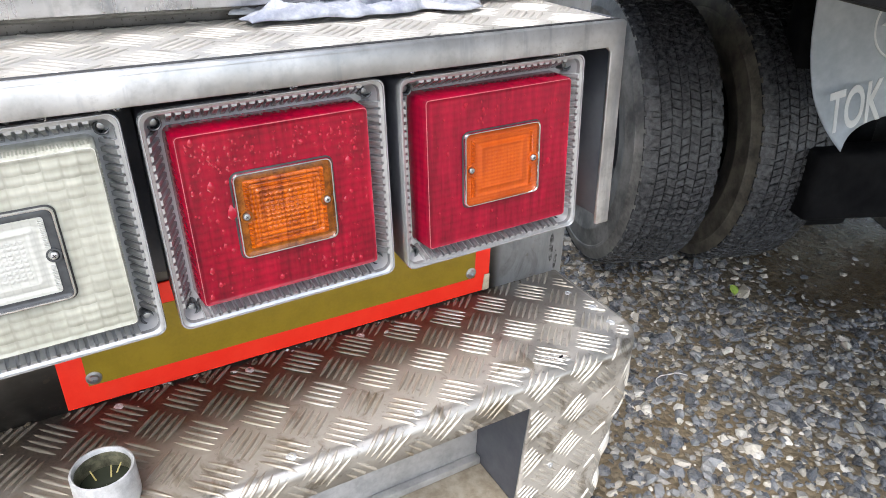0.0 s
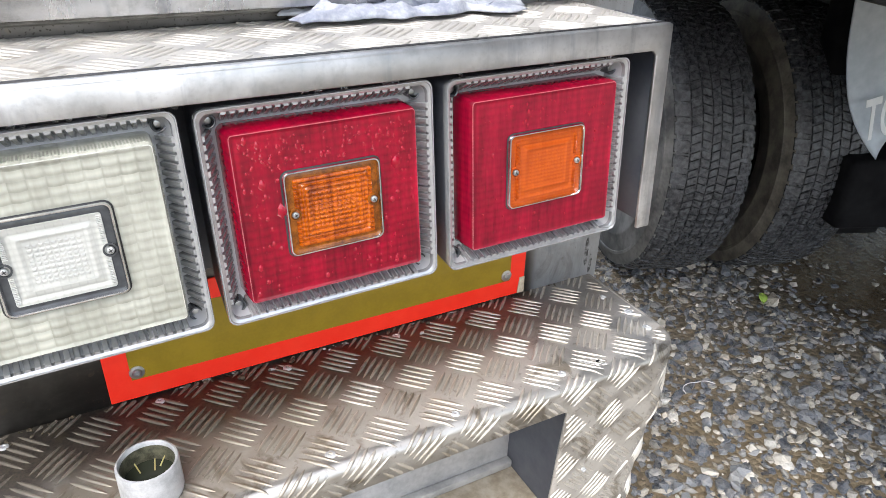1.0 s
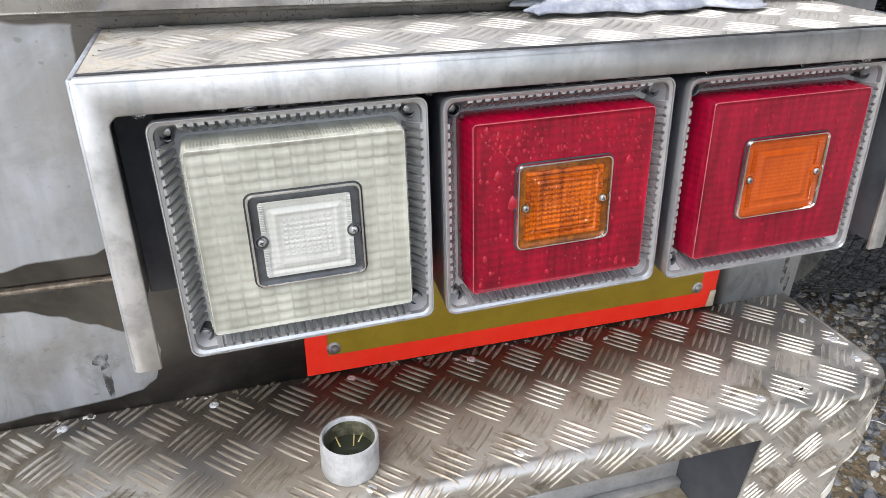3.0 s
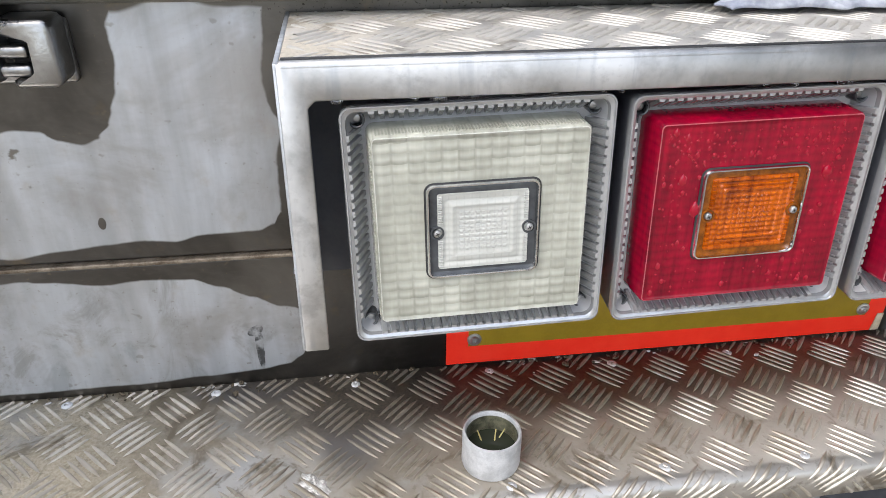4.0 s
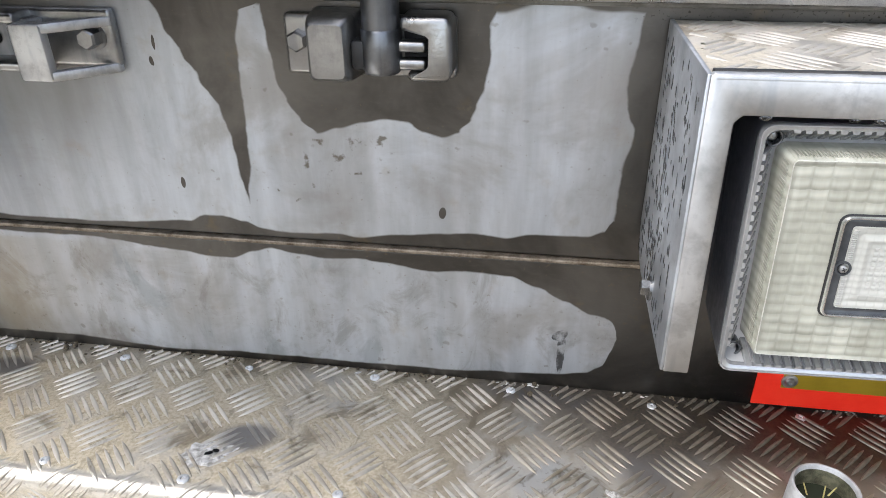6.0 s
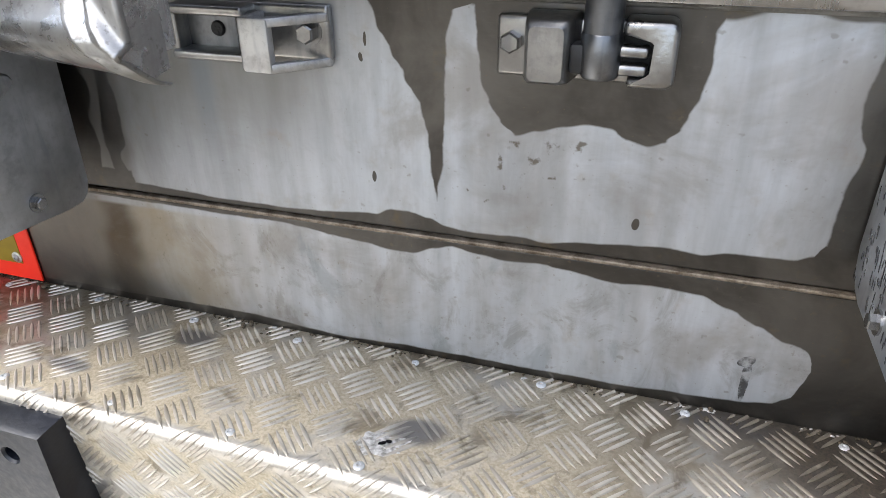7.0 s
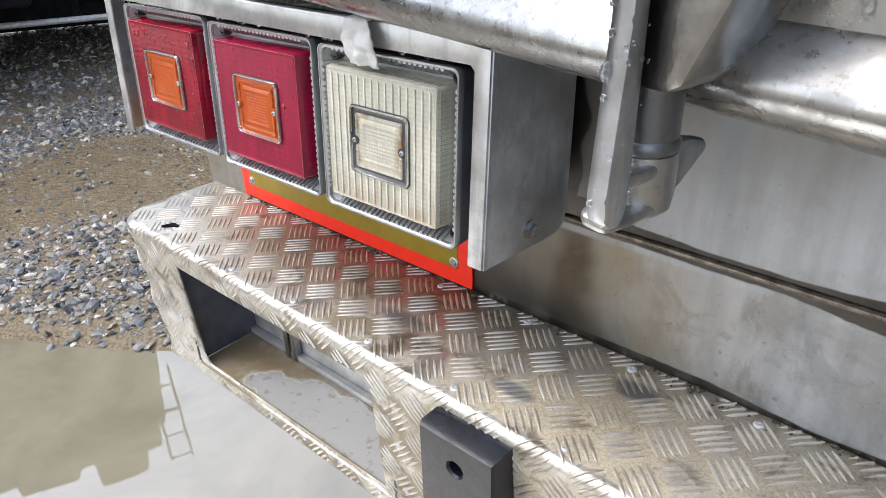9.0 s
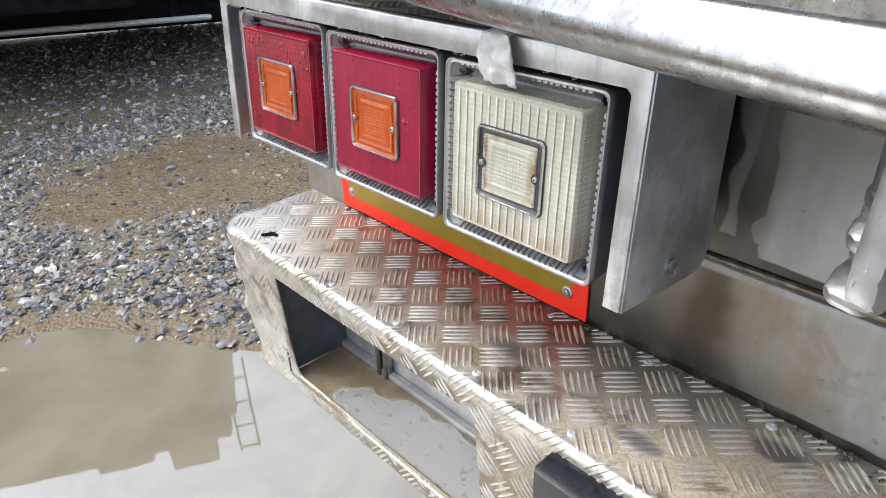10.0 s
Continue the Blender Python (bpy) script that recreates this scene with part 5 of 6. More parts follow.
    # fixing screws in the corners of the tray
    for sx in (-1, 1):
        for sz in (-1, 1):
            x, z = sx * (W / 2 - 0.0130), sz * (H / 2 - 0.0130)
            bm = bmesh.new()
            mm = Matrix.Translation((x, 0, z)) @ Matrix.Rotation(radians(90), 4, "X")
            lathe(bm, [(0.0062, -0.0240), (0.0062, -0.0105), (0.0056, -0.0100), (0.0048, -0.0105), (0.0046, -0.020), (0.0002, -0.020)], 16, mm)
            part("screw_well", bm, FLANGE_GREY, lamp)
            bm = bmesh.new()
            screw_head(bm, x, 0.0165, z, 0.0036)
            part("mounting_screw", bm, SMUDGED, lamp)
    if drops:
        bm = bmesh.new()
        made = 0
        while made < drops:
            x, z = random.uniform(-w / 2 + 0.006, w / 2 - 0.006), random.uniform(-h / 2 + 0.006, h / 2 - 0.006)
            if abs(x) < 0.047 and abs(z) < 0.042:
                continue
            if random.random() > 0.25 + 0.75 * max(0, min(1, (z + 0.02) / 0.09)):
                continue
            r = random.lognormvariate(math.log(0.00095), 0.5)
            mm = Matrix.Translation((x, F - 0.0003, z)) @ Matrix.Diagonal((r, r * 0.55, r * random.uniform(0.9, 1.8), 1))
            bmesh.ops.create_icosphere(bm, subdivisions=1, radius=1, matrix=mm)
            made += 1
        part("rain_spatter", bm, RED_DROP, lamp, "clear rain drops on the lens")["kind"] = "stuff"
    return lamp


def lamp_pose(x, wide=1.0, turn=0.0, z=1.1985):
    y = HOOD_Y + 0.007 + (HOOD_TOP - z) * math.tan(radians(TILT))
    return Matrix.Translation((x, y, z)) @ Matrix.Rotation(radians(TILT), 4, "X") @ Matrix.Rotation(radians(turn), 4, "Y") @ Matrix.Diagonal((wide, 1, 1, 1))


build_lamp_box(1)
build_lamp_box(-1)
build_lamp(lamp_pose(0.5677, 0.98, -1.2, 1.197), CLEAR, FROST, FLANGE_GREY, "clouded white reversing lamp with clear square insert")
build_lamp(lamp_pose(0.7855, 1.0, -1.2), RED_CLEAR, AMBER, FLANGE_AMBER, "glossy red lamp with rain drops and amber insert", 270)
build_lamp(lamp_pose(1.0125, 1.045, -1.0, 1.1995), RED_DULL, ORANGE, ORANGE, "faded red lamp with orange insert", 60)
build_lamp(lamp_pose(-0.5705, 1.005, -0.3), CLEAR_OLD, FROST_OLD, FLANGE_GREY, "yellowed ribbed white lamp with rust-stained insert", 0, True)
build_lamp(lamp_pose(-0.7915, 1.015, -0.5, 1.1995), RED_MATT, ORANGE, ORANGE, "matt faded red lamp with orange insert", 24)
build_lamp(lamp_pose(-1.015, 1.045, -0.5, 1.201), RED_CLEAR, ORANGE, ORANGE, "glossy red lamp with orange insert and drops", 150)


# ---- reflector plates ----
def build_plate(x0, x1):
    p = thing("reflector_plate", "red-bordered gold rear reflector plate riveted above the step", "reflector plate", group="rear reflector plates", at=pose((x0 + x1) / 2, -0.003, 0.916))
    w = (x1 - x0) / 2
    bm = bmesh.new()
    box(bm, -w, w, -0.0035, -0.0005, 0.0, 0.135, 0.0006, 1)
    part("red_border", bm, SIGN_RED, p)
    bm = bmesh.new()
    box(bm, -w + 0.026, w - 0.026, -0.0045, -0.003, 0.026, 0.109, 0.0003, 1)
    part("gold_field", bm, SIGN_GOLD, p)
    for x in (-w + 0.033, w - 0.033):
        bm = bmesh.new()
        mm = Matrix.Translation((x, -0.0045, 0.036)) @ Matrix.Rotation(radians(90), 4, "X")
        lathe(bm, [(0.0085, -0.001), (0.0085, 0.001), (0.0055, 0.0016), (0.0052, 0.003), (0.0042, 0.0042), (0.0018, 0.0044), (0.0016, 0.0028), (0.0002, 0.0028)], 20, mm)
        part("rivet", bm, STEEL, p)


build_plate(0.570, 1.135)
bm = bmesh.new()
prism(bm, [(0.0, 0.0), (0.012, 0.0), (0.012, 0.026), (0.003, 0.026), (0.0015, 0.012)], -0.0012, 0.0, 0.0003)
peeled = tagged(part("peeled_corner", bm, rough_paint("beige_backing", (0.42, 0.33, 0.22), (0.62, 0.55, 0.42), 120, 0.6, 0.2)), "beige backing where the plate's red film peeled off", "peeled film")
peeled.matrix_world = pose(1.123, -0.0068, 0.917)
build_plate(-1.152, -0.587)


# ---- loose things on the step and hoods ----
def build_coupling():
    c = thing("pipe_coupling", "short galvanised pipe piece half full of rain water on the step", "pipe fitting", at=pose(0.5935, -0.156, STEP_Z + 0.0012))
    bm = bmesh.new()
    rings = lathe(bm, [(0.0255, 0.001), (0.0285, 0.0), (0.0296, 0.004), (0.0292, 0.038), (0.0285, 0.0405), (0.0268, 0.0408), (0.0258, 0.039), (0.0255, 0.001)], 40)
    for ring in rings:
        for v in ring:
            v.co *= 1 + 0.006 * noise.noise(v.co * 140)
    part("pipe_wall", bm, ZINC, c)
    a = Mat("murky_water", (0.028, 0.032, 0.022), 0.03, IOR=1.33)
    bm = bmesh.new()
    lathe(bm, [(0.0256, 0.018), (0.0002, 0.018)], 32)
    part("water", bm, a.m, c, "murky rain water")
    bm = bmesh.new()
    lathe(bm, [(0.0254, 0.018), (0.0254, 0.036), (0.0250, 0.036), (0.0250, 0.018)], 32)
    part("lining", bm, rough_paint("slimy_pipe_lining", (0.035, 0.036, 0.022), (0.17, 0.165, 0.11), 120, 0.4), c)


def build_straws():
    for x, y, lx, ly in ((0.588, -0.150, -0.006, 0.010), (0.597, -0.153, 0.004, 0.012), (0.600, -0.146, 0.010, 0.004)):
        bm = bmesh.new()
        cyl(bm, (x, y, STEP_Z + 0.012), (x + lx, y + ly, STEP_Z + 0.028), 0.0009, 0.0006, seg=7)
        tagged(part("grass_straw", bm, STRAW), "dry yellow grass straw standing in the pipe piece", "straw", group="straws in the pipe")


def build_bumper():
    b = thing("rubber_buffer", "black rubber buffer block with a bolt hole on the step's front", "rubber buffer", at=pose(-0.421, -0.205, 0.70))
    bm = bmesh.new()
    pts = [(-0.055, 0.0), (-0.055, 0.190), (-0.048, 0.197), (0.048, 0.197), (0.055, 0.190), (0.055, 0.0)]
    # a ring of walls round the hole, front and back
    hole = [(0.0105 * math.cos(2 * math.pi * i / 20), 0.155 + 0.0105 * math.sin(2 * math.pi * i / 20)) for i in range(20)]

    def out(i):
        a = 2 * math.pi * i / 20
        c, s = math.cos(a), math.sin(a)
        k = min(0.055 / max(abs(c), 1e-6), (0.042 if s > 0 else 0.155) / max(abs(s), 1e-6))
        return c * k, 0.155 + s * k

    outer = [out(i) for i in range(20)]
    for corner in ((0.055, 0.197), (-0.055, 0.197), (-0.055, 0.0), (0.055, 0.0)):
        j = min(range(20), key=lambda i: (outer[i][0] - corner[0]) ** 2 + (outer[i][1] - corner[1]) ** 2)
        outer[j] = corner
    front, back = -0.042, 0.014
    skin(bm, [[(x, back, z) for x, z in outer], [(x, front + 0.006, z) for x, z in outer], [(x * 0.955, front, 0.0985 + (z - 0.0985) * 0.97) for x, z in outer],
              [(x * 1.25, front, 0.155 + (z - 0.155) * 1.25) for x, z in hole], [(x, front + 0.003, z) for x, z in hole], [(x, front + 0.034, z) for x, z in hole]], cap1=True)
    part("block", bm, RUBBER, b)
    bm = bmesh.new()
    hex_bolt(bm, (0, front + 0.033, 0.155), (0, -1, 0), 0.008, 0.006)
    part("bolt", bm, DARK, b)


def cloth_sheet(name, mat, parent, nx, ny, at, fold, label=""):
    bm = bmesh.new()
    grid = [[bm.verts.new(at(i / nx, j / ny, fold)) for j in range(ny + 1)] for i in range(nx + 1)]
    for i in range(nx):
        for j in range(ny):
            bm.faces.new((grid[i][j], grid[i + 1][j], grid[i + 1][j + 1], grid[i][j + 1]))
    ob = part(name, bm, mat, parent, label, angle=80)
    sol = ob.modifiers.new("cloth", "SOLIDIFY")
    sol.thickness, sol.offset = 0.0015, 0
    return ob


def build_rag():
    def at(u, v, k):
        x, y = 0.805 + 0.255 * u, -0.066 + 0.058 * v
        x += 0.035 * noise.noise(Vector((u * 3, v * 4, 1)))
        y += 0.022 * noise.noise(Vector((u * 6, v * 2, 5)))
        rise = math.sin(math.pi * min(1, max(0, u))) ** 0.5 * math.sin(math.pi * min(1, max(0, v))) ** 0.5
        h = 0.007 + 0.018 * noise.noise(Vector((u * 6 + v * 2, v * 3.5, 2))) + 0.026 * abs(noise.noise(Vector((u * 9 + v * 3, v * 4 - u * 5, 8))))
        return (x, y, HOOD_TOP + 0.003 + max(0.0, h) * rise)
    rag = cloth_sheet("rag", CLOTH, None, 60, 34, at, 1)
    tagged(rag, "crumpled pale blue cotton rag on the lamp hood", "rag")


def build_grit():
    """Crumbs of dirt that gathered along the joint of step and wall."""
    bm = bmesh.new()
    for _ in range(520):
        x = random.uniform(-1.2, 1.2)
        if noise.noise(Vector((x * 9, 0, 4))) < -0.15:
            continue
        r = random.lognormvariate(math.log(0.0013), 0.45)
        y = -0.004 - random.expovariate(150)
        m = Matrix.Translation((x, y, STEP_Z + r * 0.4)) @ Matrix.Rotation(random.uniform(0, 6), 4, "Z") @ Matrix.Diagonal((r * 1.5, r, r * 0.7, 1))
        bmesh.ops.create_icosphere(bm, subdivisions=1, radius=1, matrix=m)
    g = part("grit", bm, rough_paint("dark_dirt_crumbs", (0.02, 0.016, 0.01), (0.14, 0.11, 0.07), 200, 0.8), smooth=False)
    tagged(g, "dark dirt crumbs along the step's joint with the wall", "grit", kind="stuff")


def build_film():
    def at(u, v, k):
        x = -0.588 + 0.036 * (u - 0.5) * (0.45 + 0.85 * min(1.0, v * 1.7) - 0.6 * max(0.0, v - 0.86) + 0.2 * noise.noise(Vector((u * 3, v * 5, 3))))
        path = v * 0.070
        if path < 0.02:
            p = (x, HOOD_Y + 0.018 - path, HOOD_TOP + 0.004 + 0.003 * noise.noise(Vector((u * 4, v * 9, 0))))
        else:
            p = (x, HOOD_Y - 0.006 - 0.010 * math.sin(v * 3) + 0.006 * noise.noise(Vector((u * 4, v * 7, 2))), HOOD_TOP + 0.004 - (path - 0.02))
        return p
    film = cloth_sheet("plastic_scrap", WHITE_FILM, None, 14, 26, at, 1)
    tagged(film, "torn scrap of white plastic film stuck on the hood's edge", "plastic scrap")


def build_flecks():
    """Pale flecks of old sealant and paint on the step by the wall."""
    bm = bmesh.new()
    for x0, x1, n, far in ((0.28, 0.34, 16, 0.008), (0.34, 0.50, 5, 0.010), (0.62, 1.02, 34, 0.030), (-0.30, 0.2, 5, 0.012), (-1.0, -0.6, 16, 0.02)):
        for _ in range(n):
            x, y = random.uniform(x0, x1), -0.004 - random.random() ** 2 * far
            r = random.lognormvariate(math.log(0.0011), 0.45)
            m = Matrix.Translation((x, y, STEP_Z + 0.0004)) @ Matrix.Rotation(random.uniform(-0.5, 0.5), 4, "Z") @ Matrix.Diagonal((r * random.uniform(1, 3), r, r * 0.6, 1))
            bmesh.ops.create_icosphere(bm, subdivisions=1, radius=1, matrix=m)
    g = part("sealant_flecks", bm, SEALANT, smooth=False)
    tagged(g, "pale flecks of old sealant on the step", "sealant", kind="stuff")


def build_thread():
    pts = [(2.150, 0.430), (2.160, 0.452), (2.190, 0.462), (2.225, 0.452), (2.250, 0.446), (2.272, 0.420)]
    cu = bpy.data.curves.new("thread", "CURVE")
    cu.dimensions, cu.bevel_depth, cu.bevel_resolution = "3D", 0.0013, 2
    sp = cu.splines.new("BEZIER")
    sp.bezier_points.add(len(pts) - 1)
    for b, (x, y) in zip(sp.bezier_points, pts):
        b.co = (x, y, ground_z(x, y) + 0.016)
        b.handle_left_type = b.handle_right_type = "AUTO"
    cu.materials.append(WHITE_FILM)
    tagged(new("thread", cu), "thin white plastic thread lying on wet gravel", "thread")


build_flecks()
build_thread()
build_coupling()
build_straws()
build_bumper()
build_rag()
build_grit()
build_film()


# ---- the open cargo door ----
def build_open_door():
    """Hinged at the truck's -x edge and ajar; local x runs from the hinge to the free edge, -y faces the yard."""
    width = 1.305
    at = Matrix.Translation((-1.277, -0.055, 1.345)) @ Matrix.Rotation(radians(-13.0), 4, "Z")
    door = thing("open_cargo_door", "ajar stainless cargo door with dented folded lower corner", "truck door", at=at)
    # lower rail: bulging, its upper half facing up
    prof = [(0.012, 0.003), (0.0, 0.0), (-0.012, 0.004), (-0.024, 0.011), (-0.0315, 0.020), (-0.0335, 0.027), (-0.031, 0.034), (-0.0165, 0.052), (-0.0150, 0.0545), (-0.0190, 0.0560), (-0.0190, 0.092), (0.012, 0.092)]
    bm = bmesh.new()
    n = 40
    rings = []
    for i in range(n + 1):
        x = 0.003 + (width - 0.024) * i / n
        rings.append([bm.verts.new((x, y + 0.002 * noise.noise(Vector((x * 6, z * 20, 1))), z)) for y, z in prof])
    for a, b in zip(rings, rings[1:]):
        for k in range(len(prof) - 1):
            bm.faces.new((a[k], a[k + 1], b[k + 1], b[k]))
    bm.faces.new(rings[-1])
    part("lower_rail", bm, SMEARED, door, "bulging bright lower rail", angle=50)
    bm = bmesh.new()
    box(bm, 0.003, width - 0.02, -0.012, 0.045, 0.090, 2.2, 0.004, 2)
    box(bm, 0.003, width - 0.05, 0.004, 0.045, 0.004, 0.094, 0.003, 1)
    part("door_panel", bm, BRIGHT, door)
    bm = bmesh.new()
    loops = [[(0.56 + x, y, 0.9 + z) for x, z in round_rect(1.0 + g, 1.55 + g, 0.03)] for y, g in ((-0.0115, 0.03), (-0.018, 0.012), (-0.018, 0.0), (-0.0125, -0.02))]
    skin(bm, loops)
    part("pressed_border", bm, BRIGHT, door)

    # crumpled sheet that wraps the rail's free end: its edge and a sharp crease both run slantwise down to the corner
    def face(z):
        for (y0, z0), (y1, z1) in zip(prof[1:], prof[2:]):
            if z <= z1:
                f = (z - z0) / max(z1 - z0, 1e-6)
                return y0 + (y1 - y0) * f
        return -0.0185

    def corner(u, v, k):
        z = 0.0015 + 0.165 * v ** 1.5
        low = min(1.0, z / 0.026)
        x0 = max(1.19, 1.258 - 0.88 * (z - 0.048)) if z > 0.018 else 1.284 + (0.018 - z) * 0.5
        x = x0 + (1.3030 + 0.0075 * low - x0) * u
        crease = x - (1.2985 - 0.92 * (z - 0.034) + 0.004 * noise.noise(Vector((z * 30, 1, 5))))
        flat = max(0.0, min(1.0, (crease + 0.002) / 0.006))
        grip = max(0.0, min(1.0, u / 0.12))
        y = face(z) - 0.0012 - 0.0008 * grip
        y += 0.0020 * noise.noise(Vector((x * 6, z * 20, 1)))
        y = y * (1 - flat) + (-0.011 - 0.019 * low) * flat
        y -= 0.0042 * math.exp(-(crease / 0.0032) ** 2)
        band = max(0.0, min(1.0, 1 - abs(crease + 0.014) / 0.011))
        y += grip * (0.0030 * band - 0.0008 * noise.noise(Vector((x * 90, z * 60, 6))))
        x += 0.0022 * noise.noise(Vector((z * 45, 2, 1))) * flat * u
        if u > 0.985:
            y += (u - 0.985) / 0.015 * 0.003
        return (x, y, z)
    cloth_sheet("corner_sheet", DULL_FOIL, door, 64, 90, corner, 1, "crumpled scratched metal corner sheet")

    # locking bar on the door: rod, guide housing, cam with prongs, bar handle on a bracket
    bx, by = 1.119, -0.0385
    bm = bmesh.new()
    cyl(bm, (bx, by, -0.030), (bx, by, 1.9), 0.0172, seg=32)
    part("rod", bm, BAR_GREY, door)
    bm = bmesh.new()
    prism(bm, [(0.004, 0.022), (0.038, 0.022), (0.046, 0.027), (0.070, 0.078), (0.084, 0.12), (0.084, 0.24), (0.0, 0.24), (0.0, 0.027)], -0.067, -0.012, 0.005, Matrix.Translation((1.110, 0, 0.003)))
    part("guide_housing", bm, SMUDGED, door, "cast guide housing round the bar")
    m = Matrix.Translation((bx, by, 0))
    bm = bmesh.new()
    lathe(bm, [(0.0173, -0.0070), (0.0186, -0.0085), (0.0188, -0.0125), (0.0180, -0.0145), (0.0173, -0.0150)], 32, m)
    part("collar", bm, BAR_GREY, door)
    bm = bmesh.new()
    lathe(bm, [(0.0002, -0.052), (0.013, -0.052), (0.0174, -0.048), (0.0186, -0.040), (0.0186, -0.022), (0.0180, -0.0155), (0.0172, -0.0150)], 32, m)
    part("cam", bm, SMUDGED, door)
    flat = Matrix(((1, 0, 0, 0), (0, 0, 1, 0), (0, 1, 0, 0), (0, 0, 0, 1)))
    for z, thick, l in ((-0.0215, 0.0085, 0.029), (-0.0440, 0.0075, 0.037)):
        bm = bmesh.new()
        prism(bm, [(-0.016, 0.004), (0.0165, 0.0), (0.016, -l * 0.55), (0.013, -l * 0.94), (0.009, -l), (-0.004, -l), (-0.009, -l * 0.9), (-0.014, -l * 0.5)], -thick / 2, thick / 2, 0.003, Matrix.Translation((bx, by - 0.004, z)) @ Matrix.Rotation(radians(7), 4, "X") @ flat)
        part("prong", bm, SMUDGED, door, "worn hooked prong")
    bm = bmesh.new()
    prism(bm, [(0.0, -0.013), (0.0, 0.013), (0.022, 0.012), (0.038, 0.008), (0.041, 0.002), (0.032, -0.005), (0.016, -0.017)], -0.005, 0.005, 0.0025,
          Matrix.Translation((bx + 0.002, by + 0.010, -0.028)) @ Matrix.Rotation(radians(92), 4, "Z"))
    part("heel", bm, SMUDGED, door)
    turn = Matrix(((0, 1, 0, 0), (1, 0, 0, 0), (0, 0, 1, 0), (0, 0, 0, 1)))
    bm = bmesh.new()
    prism(bm, [(-0.084, 0.30), (-0.084, 0.06), (-0.091, -0.026), (-0.090, -0.038), (-0.086, -0.044), (-0.077, -0.045), (-0.072, -0.034), (-0.071, 0.30)], 1.125, 1.140, 0.0045, turn)
    part("handle", bm, HANDLE, door, "flat hanging bar handle with rounded end")
    bm = bmesh.new()
    prism(bm, [(-0.075, 0.30), (-0.075, 0.0), (-0.069, -0.012), (-0.052, 0.02), (-0.026, 0.024), (-0.026, 0.30)], 1.120, 1.126, 0.002, turn)
    part("handle_bracket", bm, BAR_GREY, door)
    bm = bmesh.new()
    for _ in range(60):
        x, z = random.uniform(1.124, 1.141), random.uniform(-0.03, 0.16)
        y = -0.0845 - max(0.0, (0.06 - z) / 0.086) * 0.007 if random.random() < 0.4 else random.uniform(-0.084, -0.072)
        x = x if y < -0.084 else 1.1405
        r = random.lognormvariate(math.log(0.0011), 0.4)
        bmesh.ops.create_icosphere(bm, subdivisions=2, radius=1, matrix=Matrix.Translation((x, y, z)) @ Matrix.Diagonal((r, r, r * 1.5, 1)))
    for _ in range(70):
        x, z = random.uniform(1.0, 1.25), random.uniform(0.057, 0.09)
        r = random.lognormvariate(math.log(0.0010), 0.4)
        bmesh.ops.create_icosphere(bm, subdivisions=2, radius=1, matrix=Matrix.Translation((x, -0.0192, z)) @ Matrix.Diagonal((r, r * 0.6, r * 1.4, 1)))
    part("rain_spatter", bm, WATERDROP, door, "clear rain drops on handle and panel")["kind"] = "stuff"


def grimy_steel(name, base, rough, dirt):
    """Handled bright sheet under a broken film of grey dirt."""
    a = Mat(name, base, rough, 1.0)
    v = a.coords()
    film = a.span(a.noise(v, 24, 6, 0.68, 0.4), 0.40, 0.66)
    speck = a.span(a.noise(v, 190, 3, 0.6), 0.56, 0.68, 0.0, 0.7)
    run = a.noise(a.coords(scale=(1, 1, 0.12)), 70, 4, 0.6)
    col = a.mix(a.span(run, 0.35, 0.7), base, tuple(c * 0.72 for c in base))
    f = a.math("MULTIPLY", film, dirt)
    col = a.mix(f, col, (0.24, 0.235, 0.22))
    col = a.mix(a.math("MULTIPLY", speck, dirt), col, (0.13, 0.12, 0.105))
    a.bump(a.math("ADD", a.noise(v, 60, 4), a.math("MULTIPLY", a.noise(v, 400, 2), 0.3)), 0.12, 0.002)
    return a.set(Base_Color=col, Roughness=a.math("ADD", a.math("MULTIPLY", f, 0.22), rough), Metallic=a.span(f, 0.0, 1.0, 1.0, 0.55))


DULL_FOIL = grimy_steel("dull_crumpled_metal", (0.45, 0.45, 0.445), 0.40, 0.95)
SMEARED = grimy_steel("smeared_bright_steel", (0.44, 0.445, 0.45), 0.24, 0.6)
build_open_door()


# ---- neighbouring vehicles and yard ----
AXLE_Y = 0.06


